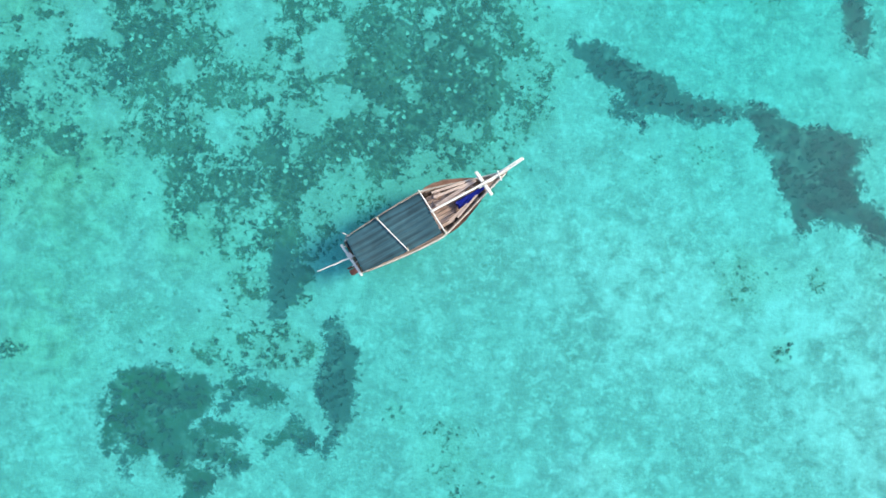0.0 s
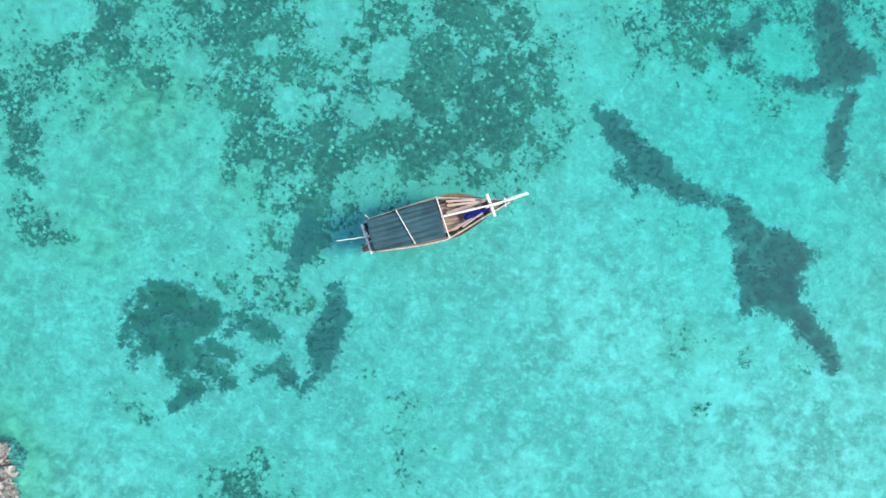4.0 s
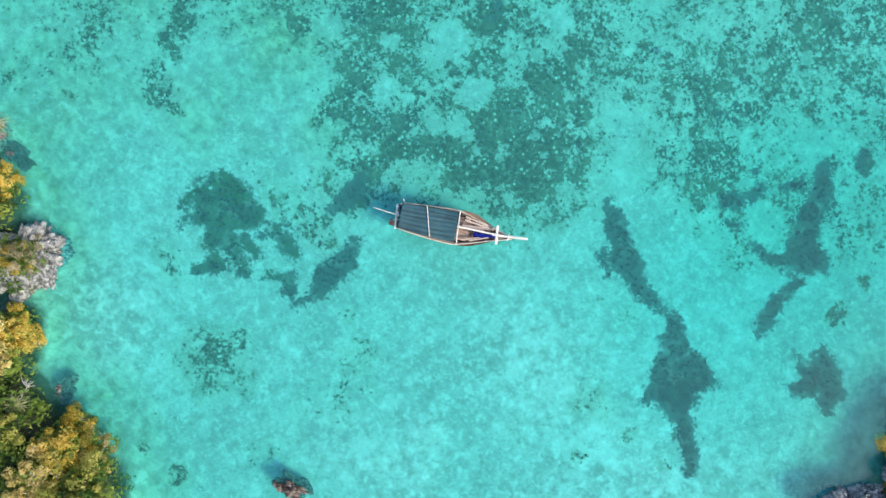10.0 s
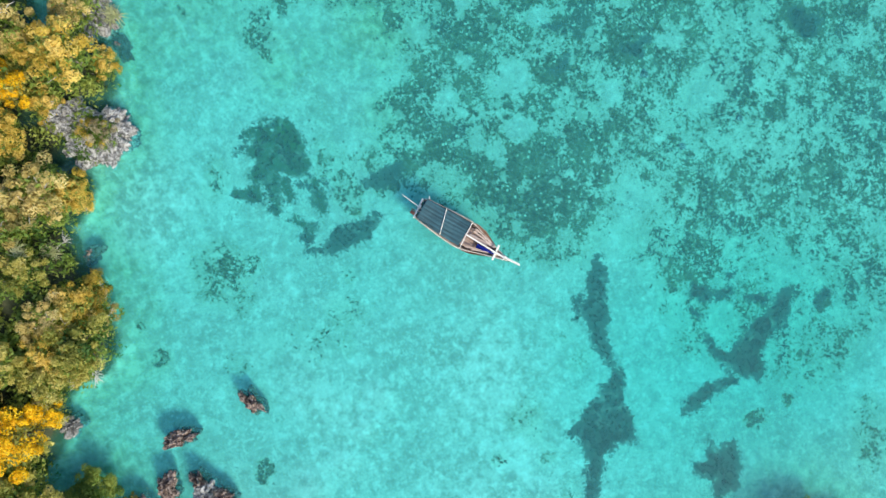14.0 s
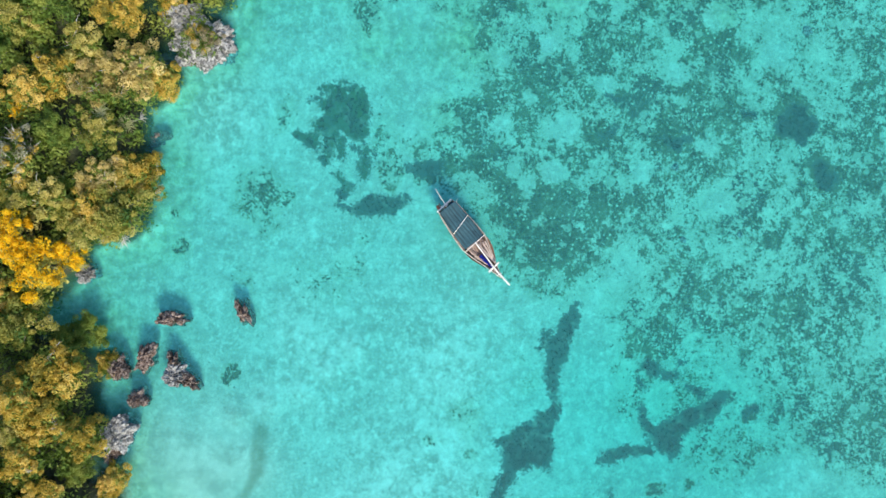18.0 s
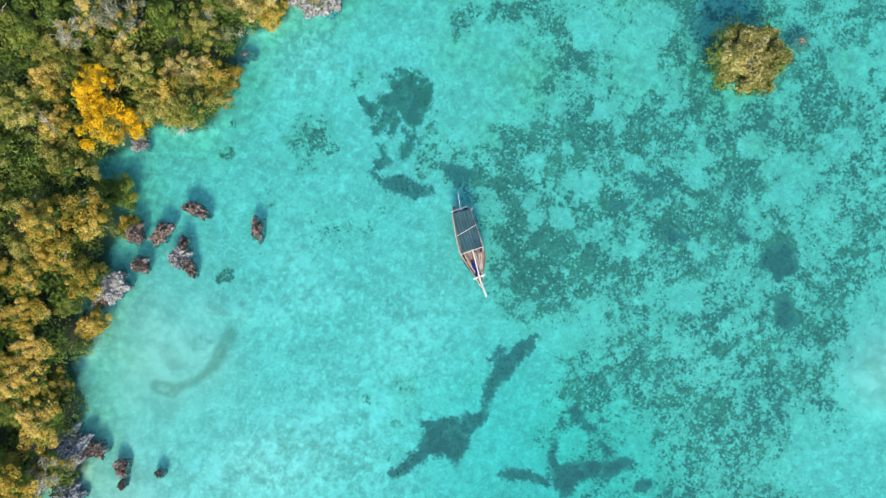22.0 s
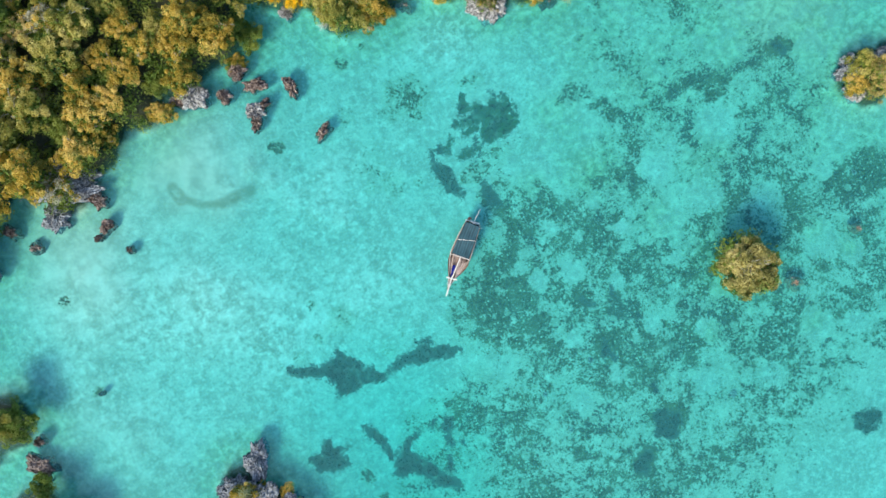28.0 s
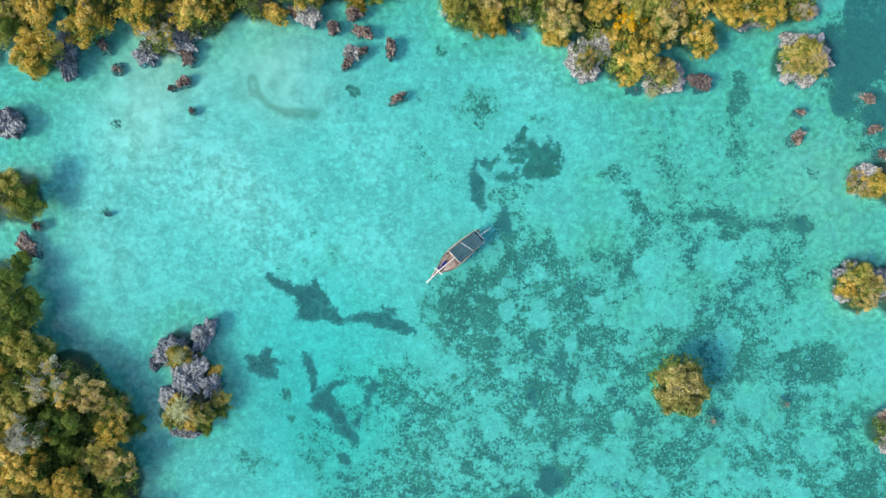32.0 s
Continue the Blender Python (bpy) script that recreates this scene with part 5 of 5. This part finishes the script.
def thicket(name, spots, lift, radius, leaves, size, kind, seed):
    """Joined leaf clumps over many spots: undergrowth, or woods far behind."""
    r_ = np.random.RandomState(seed)
    c = np.repeat(np.array(spots), 4, axis=0) + r_.randn(4 * len(spots), 2) * radius * 0.7
    z = ground_height(c[:, 0], c[:, 1]) + lift * (0.6 + 0.7 * r_.rand(len(c)))
    v, f, tone = blob_leaves(r_, np.stack([c[:, 0], c[:, 1], z], 1), radius * (0.6 + 0.6 * r_.rand(len(c))), leaves, size, 0.8)
    return new(name, raw_mesh(name, v, f, LEAF[kind], (("tone", tone),)))


gaps, behind = [], []
for _ in range(26000):
    px, py = rs.uniform(-100, 90), rs.uniform(-60, 95)
    land_ = wooded(px, py)
    if land_ < 0.5 or inside(np.array([px]), np.array([py]), ISLETS, 1)[0] > -1.0:
        continue
    if far_out(px, py):
        if len(behind) < 420 and land_ > 0.9 and all(abs(px - a) + abs(py - b) > 3.0 for a, b in behind):
            behind.append((px, py))
    elif len(gaps) < 1000 and all(math.hypot(px - a, py - b) > 0.2 * c for a, b, c in taken) and all(abs(px - a) + abs(py - b) > 1.6 for a, b in gaps):
        gaps.append((px, py))
tagged(thicket("undergrowth", gaps, 1.2, 0.9, 60, 0.19, "green", 401), "dense green undergrowth between the shore trees", "undergrowth", kind="stuff")
tagged(thicket("woodland", behind, 2.6, 1.35, 80, 0.32, "olive", 402), "olive woodland canopy covering the land behind the shore", "woodland", kind="stuff")


def dead_branch(seed):
    """A bleached forked branch."""
    r_ = np.random.RandomState(seed)
    bm = bmesh.new()
    for k in range(7):
        a = (k - 3) * 0.32 + r_.randn() * 0.12
        reach = 0.7 + 0.7 * r_.rand()
        limb(bm, (0, 0, 0), (reach * math.cos(a), reach * math.sin(a), 0.15 + 0.25 * r_.rand()), 0.055, 0.02, 5)
    limb(bm, (-1.2, 0.1, 0.1), (0.05, 0, 0.05), 0.08, 0.06, 6)
    return part("dead_branch", bm, DEADWOOD, None, smooth=True)


DEAD_BRANCHES = [
    (-2.1, 32.8, -136.4), (11.9, 29.5, -106.4), (11.9, 29.1, -119), (-1.6, 32.8, -159), (-6.8, 45, -116.4),
    (9.3, 31.6, -56.4),
]
DEAD_TOPS = [(-7.12, 43.81, 70), (-14.35, 47.9, 20), (-14.48, 50.8, 110)]
for number, (px, py, turn) in enumerate(DEAD_BRANCHES + DEAD_TOPS):
    ob = dead_branch(500 + number)
    high = number >= len(DEAD_BRANCHES)
    size = 1.3 if high else 0.75
    ob.matrix_basis = pose(px, py, 3.7 if high else 0.85, 0, 6, turn) @ Matrix.Diagonal((size, 0.5 if high else size, size, 1))
    tagged(ob, "bleached dead branch standing out of the wood's canopy" if high else "bleached forked dead branch reaching out over the water", "branch", "dead branches")
for kind, models in MODELS.items():
    for i, model in enumerate(models):
        if (kind, i) not in used:
            for ob in (*model.children_recursive, model):
                bpy.data.objects.remove(ob)

BOAT_X, BOAT_Y, BOAT_TURN = -0.10, 0.14, -141.8


# ---- the boat: x forward, built round the middle of its keel ----
HULL = wood_material("weathered_hull_wood", (0.15, 0.095, 0.07), (0.45, 0.33, 0.26))
WASH = wood_material("faded_red_wash_board", (0.24, 0.11, 0.075), (0.56, 0.33, 0.25))
RAIL = wood_material("pale_worn_rail_wood", (0.20, 0.16, 0.135), (0.74, 0.68, 0.60))
DECK = wood_material("brown_deck_wood", (0.17, 0.10, 0.075), (0.50, 0.36, 0.29))
PLANK = wood_material("faded_pink_plank", (0.27, 0.18, 0.14), (0.66, 0.52, 0.44))
SPAR = wood_material("bleached_spar_wood", (0.58, 0.53, 0.47), (0.90, 0.87, 0.81))
RED_WOOD = wood_material("red_brown_wood", (0.20, 0.06, 0.035), (0.38, 0.13, 0.08))
CANVAS = canvas_material("slate_blue_tarpaulin", (0.004, 0.022, 0.030), (0.036, 0.115, 0.145))
BLUE = plain_material("blue_plastic_sheet", (0.012, 0.03, 0.42), 0.45)
ROPE = plain_material("worn_rope", (0.55, 0.48, 0.36), 0.9)
SACK = plain_material("pale_pink_sack", (0.44, 0.31, 0.25), 0.9)
STEEL = plain_material("grey_painted_metal", (0.25, 0.27, 0.30), 0.4, 0.6)

STEM, STERN = 4.35, -3.75


def beam(t):
    """Half width of the hull at the rail, by the way along it from stern (0) to stem (1)."""
    aft = 0.82 + 0.38 * math.sin(min(t / 0.52, 1.0) * math.pi / 2)
    fore = 1.0 if t < 0.53 else max(0.0, 1.0 - ((t - 0.53) / 0.47) ** 1.18)
    return aft * fore + 0.03


def sheer(t):
    """Height of the rail over the water."""
    return 0.72 + 0.55 * max(0.0, (t - 0.5) / 0.5) ** 2 + 0.22 * max(0.0, (0.35 - t) / 0.35) ** 2


def hull_ring(t, shrink):
    """Half of a cross-section, from the keel up to the rail."""
    pts = []
    b, top = max(beam(t) - shrink, 0.012), sheer(t)
    keel = -0.45 + 0.35 * max(0.0, (t - 0.7) / 0.3) ** 2 + shrink
    for k in range(8):
        u = k / 7
        pts.append((b * math.sin(u * math.pi / 2) ** 0.62 * (0.92 + 0.08 * u), keel + (top - keel) * u ** 1.35))
    return pts


def skin(shrink):
    bm = bmesh.new()
    n, rings = 34, []
    for i in range(n + 1):
        t = i / n
        x_ = STERN + (STEM - STERN) * t
        half = hull_ring(t, shrink)
        rake = lambda z_: 0.35 * max(0.0, (t - 0.8) / 0.2) * (z_ - 0.3)
        ring = [bm.verts.new((x_ + rake(z_), -y_, z_)) for y_, z_ in reversed(half)] + [bm.verts.new((x_ + rake(z_), y_, z_)) for y_, z_ in half[1:]]
        rings.append(ring)
    for a, b in zip(rings, rings[1:]):
        for i in range(len(a) - 1):
            bm.faces.new((a[i], b[i], b[i + 1], a[i + 1]))
    return bm, rings


def tube(bm, points, radius, sides=8, taper=1.0):
    """A round pole or rope through the points."""
    rings = []
    pts = [Vector(p) for p in points]
    for i, p in enumerate(pts):
        d = pts[min(i + 1, len(pts) - 1)] - pts[max(i - 1, 0)]
        q = d.to_track_quat("Z", "Y").to_matrix()
        r = radius * (1 + (taper - 1) * i / (len(pts) - 1))
        rings.append([bm.verts.new(p + q @ Vector((math.cos(k * 6.2832 / sides) * r, math.sin(k * 6.2832 / sides) * r, 0))) for k in range(sides)])
    for a, b in zip(rings, rings[1:]):
        for k in range(sides):
            bm.faces.new((a[k], a[(k + 1) % sides], b[(k + 1) % sides], b[k]))
    bm.faces.new(rings[0][::-1])
    bm.faces.new(rings[-1])
    return bm


def board(bm, cx, cy, cz, lx, ly, lz, turn=0.0, tilt=0.0):
    """A board with eased edges."""
    made = bmesh.ops.create_cube(bm, size=1.0, matrix=pose(cx, cy, cz, 0, tilt, turn) @ Matrix.Diagonal((lx, ly, lz, 1)))
    edges = list({e for v in made["verts"] for e in v.link_edges})
    bmesh.ops.bevel(bm, geom=edges, offset=min(lx, ly, lz) * 0.2, segments=1, affect="EDGES")
    return bm


def bent(points, steps=6):
    """Points along a smooth line through a few."""
    out = []
    pts = [Vector(p) for p in points]
    for i in range(len(pts) - 1):
        p0, p1, p2, p3 = pts[max(i - 1, 0)], pts[i], pts[i + 1], pts[min(i + 2, len(pts) - 1)]
        for k in range(steps):
            t = k / steps
            out.append(0.5 * ((2 * p1) + (p2 - p0) * t + (2 * p0 - 5 * p1 + 4 * p2 - p3) * t * t + (3 * p1 - p0 - 3 * p2 + p3) * t ** 3))
    return out + [pts[-1]]


def build_boat():
    boat = new("sailing_dhow")
    # planked shell with an inner skin, transom and rails
    bm, _ = skin(0.0)
    hull = part("hull", bm, HULL, boat, "weathered brown planked hull", smooth=True)
    solid = hull.modifiers.new("thick", "SOLIDIFY")
    solid.thickness, solid.offset = 0.05, 1.0
    bm = bmesh.new()
    ring = hull_ring(0.0, 0.0)
    corners = [bm.verts.new((STERN - 0.02, -y_, z_)) for y_, z_ in reversed(ring)] + [bm.verts.new((STERN - 0.02, y_, z_)) for y_, z_ in ring[1:]]
    bm.faces.new(corners)
    bmesh.ops.solidify(bm, geom=bm.faces[:], thickness=0.07)
    part("transom", bm, HULL, boat)
    for side in (-1, 1):
        pts = []
        for i in range(31):
            t = i / 30
            lift = 0.35 * max(0.0, (t - 0.8) / 0.2) * (sheer(t) - 0.3)
            pts.append((STERN + (STEM - STERN) * t + lift, side * (beam(t) + 0.02), sheer(t) + 0.02))
        bm = tube(bmesh.new(), pts, 0.043, 6)
        part("gunwale", bm, RAIL, boat, "pale worn rail", smooth=True)
        pts = [(p[0], p[1] + side * 0.03, p[2] - 0.24) for p in pts[1:-4]]
        part("rubbing_strake", tube(bmesh.new(), pts, 0.035, 5), HULL, boat, smooth=True)
    # flared wash boards forward of the awning
    for side in (-1, 1):
        bm = bmesh.new()
        rows = []
        for i in range(13):
            t = 0.56 + 0.34 * i / 12
            x_ = STERN + (STEM - STERN) * t
            flare = (0.24 if side > 0 else 0.17) * math.sin(math.pi * (i / 12) ** 0.7) * (1 + 0.25 * noise.noise((i * 0.9, side, 4.0)))
            rows.append((bm.verts.new((x_, side * (beam(t) + 0.03), sheer(t) - 0.02)), bm.verts.new((x_, side * (beam(t) + 0.05 + flare), sheer(t) + 0.16 * math.sin(math.pi * i / 12)))))
        for (a0, b0), (a1, b1) in zip(rows, rows[1:]):
            bm.faces.new((a0, b0, b1, a1))
        bmesh.ops.solidify(bm, geom=bm.faces[:], thickness=0.03)
        part("wash_board", bm, WASH, boat, "faded reddish wash board")
    # floor boards, one by one
    for i in range(11):
        y_ = -0.95 + 0.19 * i
        lo, hi = -3.4, 3.9
        while hi > 0.6 and beam((hi - STERN) / (STEM - STERN)) * 0.86 < abs(y_) + 0.09:
            hi -= 0.05
        while beam((lo - STERN) / (STEM - STERN)) * 0.9 < abs(y_) + 0.09:
            lo += 0.05
        bm = board(bmesh.new(), (lo + hi) / 2, y_, 0.46 + 0.014 * (i % 3), hi - lo, 0.172, 0.04)
        part("floor_board", bm, DECK, boat)
    # frames and thwarts across the open bow
    for i, x_ in enumerate((1.80, 3.0)):
        t = (x_ - STERN) / (STEM - STERN)
        bm = board(bmesh.new(), x_, 0, sheer(t) - 0.22, 0.11, 2 * beam(t) - 0.08, 0.06)
        part("thwart", bm, DECK, boat)
    for side in (-1, 1):
        for x_ in (0.9, 1.4, 1.9, 2.4, 2.9):
            t = (x_ - STERN) / (STEM - STERN)
            y_ = side * (beam(t) - 0.07)
            part("rib", tube(bmesh.new(), [(x_, y_ * 0.72, 0.25), (x_, y_ * 0.93, 0.5), (x_, y_, sheer(t) + 0.04)], 0.035, 5), HULL, boat)
    # small fore deck
    for i in range(5):
        y_ = -0.28 + 0.14 * i
        hi = 4.32 - abs(y_) * 1.25
        bm = board(bmesh.new(), (3.45 + hi) / 2, y_, 1.02, hi - 3.45, 0.125, 0.035, 0, -3)
        part("deck_plank", bm, DECK, boat)
    # stem post, keel and rudder
    part("stem_post", tube(bmesh.new(), [(4.2, 0, -0.2), (4.42, 0, 0.7), (4.72, 0, 1.55)], 0.085, 7, 0.8), HULL, boat, smooth=True)
    part("keel", board(bmesh.new(), 0.1, 0, -0.47, 7.6, 0.11, 0.14), HULL, boat)
    rudder = part("rudder", board(bmesh.new(), -4.05, -0.35, 0.1, 0.50, 0.07, 1.1), RED_WOOD, boat, "red-brown rudder blade")
    part("tiller", tube(bmesh.new(), [(-4.02, -0.36, 0.66), (-3.4, -0.2, 0.95)], 0.03, 6), SPAR, rudder)
    # outboard engine on the quarter
    engine = part("outboard_engine", board(bmesh.new(), -4.02, -0.62, 0.82, 0.42, 0.30, 0.36), RED_WOOD, boat, "red-brown covered outboard engine")
    part("engine_leg", board(bmesh.new(), -4.05, -0.62, 0.2, 0.16, 0.10, 1.0), STEEL, engine)
    part("engine_bracket", board(bmesh.new(), -3.84, -0.62, 0.72, 0.10, 0.26, 0.24), STEEL, engine)
    # awning of pleated tarpaulin on poles
    bm = bmesh.new()
    nx, ny, grid = 56, 40, []
    for i in range(nx + 1):
        u = i / nx
        x_ = -3.50 + 4.12 * u
        half = 0.90 + 0.19 * math.sin(min(1.0, u / 0.8) * math.pi / 2)
        col = []
        for j in range(ny + 1):
            v_ = j / ny * 2 - 1
            sag = -0.05 * math.sin(u * 2 * math.pi) ** 2 - 0.03 * math.sin(u * 3.1 + v_)
            pleat = 0.022 * math.sin(v_ * 22 + 1.3 * math.sin(u * 4)) * (1.0 if v_ < 0.35 else 0.35) + 0.012 * noise.noise((u * 5, v_ * 14, 3.0))
            ragged = 0.035 * noise.noise((u * 14, v_ * 3, 7.0)) if j in (0, ny) else 0.0
            ends = 0.05 * noise.noise((v_ * 6, i, 2.0)) if i in (0, nx) else 0.0
            col.append(bm.verts.new((x_ + ends, v_ * half + ragged, 1.92 + 0.10 * (1 - v_ * v_) - 0.05 * abs(v_) ** 6 + sag + pleat)))
        grid.append(col)
    for a, b in zip(grid, grid[1:]):
        for j in range(ny):
            bm.faces.new((a[j], b[j], b[j + 1], a[j + 1]))
    awning = part("awning", bm, CANVAS, boat, "slate-blue pleated tarpaulin awning", smooth=True)
    thick = awning.modifiers.new("thick", "SOLIDIFY")
    thick.thickness = 0.012
    for x_, reach, skew in ((0.70, 1.22, 0.08), (-1.45, 1.07, 0.30), (-3.40, 0.88, 0.03)):
        low = 0.16 if x_ < -3 else 0.0
        bar = part("awning_crossbar", tube(bmesh.new(), bent([(x_ - skew, reach, 1.99 - low), (x_, 0, 2.10 - low), (x_ + skew, -reach, 1.99 - low)], 5), 0.036 if x_ > 0 else 0.027, 7), SPAR, boat, "bleached round pole", smooth=True)
        for side in (-1, 1):
            end = x_ - side * skew * (reach - 0.1) / reach
            knot = [(end + 0.05 * math.cos(k * 1.3), side * (reach - 0.17 + 0.010 * k), 2.0 - low + 0.05 * math.sin(k * 1.3)) for k in range(14)]
            part("lashing", tube(bmesh.new(), knot, 0.014, 5), ROPE, bar, "wound rope lashing", smooth=True)
            part("awning_post", tube(bmesh.new(), [(end, side * (reach - 0.12), 0.5), (end, side * (reach - 0.1), 2.0 - low)], 0.04, 6), SPAR, boat, smooth=True)
    for side in (-1, 1):
        pts = bent([(-3.5, side * 0.94, 1.90), (-1.45, side * 1.08, 1.93), (0.66, side * 1.14, 1.92)], 8)
        part("awning_edge_pole", tube(bmesh.new(), pts, 0.018, 6), HULL, boat, smooth=True)
    # lowered yard and bowsprit
    part("yard", tube(bmesh.new(), bent([(0.62, 0.03, 2.14), (2.2, 0.02, 1.92), (3.6, 0.03, 1.66), (4.9, 0.09, 1.62)], 6), 0.055, 8, 0.85), SPAR, boat, "long bleached spar lashed fore and aft", smooth=True)
    part("bowsprit", tube(bmesh.new(), bent([(3.2, -0.04, 1.40), (4.5, 0.03, 1.55), (5.72, 0.12, 1.80)], 6), 0.070, 8, 0.7), SPAR, boat, "pale bowsprit", smooth=True)
    part("bowsprit_splint", tube(bmesh.new(), [(4.3, 0.13, 1.60), (5.2, 0.17, 1.74), (5.66, 0.19, 1.84)], 0.035, 7), SPAR, boat, smooth=True)
    bow_beam = part("bow_beam", board(bmesh.new(), 3.52, 0.02, 1.50, 0.17, 1.36, 0.13, 6), SPAR, boat, "heavy bleached cross timber")
    part("bow_peg", tube(bmesh.new(), [(4.36, 0.24, 1.66), (4.30, -0.28, 1.66)], 0.035, 7), SPAR, boat)
    for x_ in (3.42, 3.62, 4.32):
        ring = [(x_ + 0.01 * k, 0.03 + 0.10 * math.cos(k * 1.2), 1.56 + 0.10 * math.sin(k * 1.2)) for k in range(16)]
        part("lashing", tube(bmesh.new(), ring, 0.018, 5), ROPE, bow_beam, "wound rope lashing", smooth=True)
    # stern pole and stern cross bar
    pole = bent([(-3.45, -0.02, 1.64), (-4.1, 0.06, 1.42), (-4.75, 0.12, 1.40), (-5.52, 0.22, 1.30)], 6)
    for i, p in enumerate(pole):
        p.y += 0.01 * math.sin(i * 1.1)
    part("stern_pole", tube(bmesh.new(), pole, 0.05, 7, 0.6), SPAR, boat, "crooked bleached pole", smooth=True)
    stern_bar = part("stern_bar", board(bmesh.new(), -3.78, -0.12, 1.52, 0.12, 1.80, 0.09, 5), SPAR, boat, "bleached cross bar")
    for y_ in (-0.80, 0.62):
        part("stern_bar_post", tube(bmesh.new(), [(-3.78, y_, 0.75), (-3.78, y_, 1.54)], 0.035, 6), SPAR, boat, smooth=True)
    part("stern_block", board(bmesh.new(), -3.74, 0.10, 1.60, 0.24, 0.30, 0.10, 12), SPAR, boat)
    knot = [(-3.78 + 0.012 * k, -0.02 + 0.09 * math.cos(k * 1.3), 1.55 + 0.10 * math.sin(k * 1.3)) for k in range(14)]
    part("lashing", tube(bmesh.new(), knot, 0.016, 5), ROPE, stern_bar, "wound rope lashing", smooth=True)
    part("side_stick", tube(bmesh.new(), [(-3.30, 0.90, 1.4), (-3.52, 1.22, 1.55)], 0.028, 6), SPAR, boat)
    # what lies in the open bow
    bm = bmesh.new()
    rows = []
    for i in range(15):
        u = i / 14
        x_ = 1.90 + 1.62 * u
        right = -(beam((x_ - STERN) / (STEM - STERN)) - 0.16) * (0.62 + 0.36 * u)
        row_ = []
        for j in range(8):
            v_ = j / 7
            row_.append(bm.verts.new((x_ + 0.06 * noise.noise((u * 4, v_ * 4, 1.0)), -0.06 + (right + 0.06) * v_,
                                      0.92 + 0.42 * u - 0.16 * v_ + 0.10 * noise.noise((u * 5, v_ * 5, 9.0)))))
        rows.append(row_)
    for a, b in zip(rows, rows[1:]):
        for j in range(7):
            bm.faces.new((a[j], a[j + 1], b[j + 1], b[j]))
    bmesh.ops.solidify(bm, geom=bm.faces[:], thickness=0.02)
    return boat, bm


boat, sheet_bm = build_boat()
BOAT_POSE = pose(BOAT_X, BOAT_Y, 0.0, 0, 0, BOAT_TURN + 2.2) @ pose(0.0, -0.33, 0.0)
boat.matrix_basis = BOAT_POSE
tagged(boat, "weathered wooden dhow with slate-blue awning moored in the shallows", "boat")
blue_sheet = part("blue_sheet", sheet_bm, BLUE, None, smooth=True)
blue_sheet.matrix_basis = BOAT_POSE
tagged(blue_sheet, "crumpled bright blue plastic sheet in the boat's bow", "tarpaulin")


def sack(seed, size):
    bm = bmesh.new()
    bmesh.ops.create_icosphere(bm, subdivisions=3, radius=1.0)
    for v in bm.verts:
        k = 1 + 0.22 * noise.noise(v.co * 2.1 + Vector((seed, 0, 0)))
        v.co = Vector((v.co.x * size[0], v.co.y * size[1], max(v.co.z, -0.6) * size[2])) * k
    return part("sack", bm, SACK, None, smooth=True)


def aboard(ob, x_, y_, z_, turn, words, category, group=""):
    ob.matrix_basis = BOAT_POSE @ pose(x_, y_, z_, 0, 0, turn)
    return tagged(ob, words, category, group)


for i, (x_, y_, turn) in enumerate(((1.30, 0.70, 20), (1.15, 0.35, -30))):
    aboard(sack(i, (0.24, 0.16, 0.09)), x_, y_, 0.53, turn, "slumped pale pinkish sack in the open bow", "sack", "sacks in the bow")
for px, py, pz, long_, wide_, turn in ((2.15, 0.30, 0.99, 2.3, 0.16, 4), (2.05, 0.52, 1.01, 1.9, 0.13, -7), (1.95, 0.72, 1.05, 1.7, 0.12, -11),
                                      (1.85, 0.12, 1.00, 1.5, 0.11, 1), (1.75, -0.62, 1.00, 1.35, 0.13, 16), (2.35, -0.52, 1.06, 1.5, 0.09, 21)):
    aboard(part("loose_plank", board(bmesh.new(), 0, 0, 0, long_, wide_, 0.035), PLANK), px, py, pz, turn, "faded pinkish plank lying lengthwise in the open bow", "plank", "planks in the bow")
bm = bmesh.new()
bmesh.ops.create_cone(bm, cap_ends=True, segments=16, radius1=0.14, radius2=0.13, depth=0.34)
bmesh.ops.bevel(bm, geom=[e for e in bm.edges if abs(e.verts[0].co.z - e.verts[1].co.z) < 0.01], offset=0.03, segments=2, affect="EDGES")
can = part("fuel_can", bm, plain_material("dark_blue_plastic", (0.03, 0.07, 0.16), 0.4), None, smooth=True)
aboard(can, -3.60, 0.62, 0.52, 0, "dark blue plastic fuel can by the stern", "can")
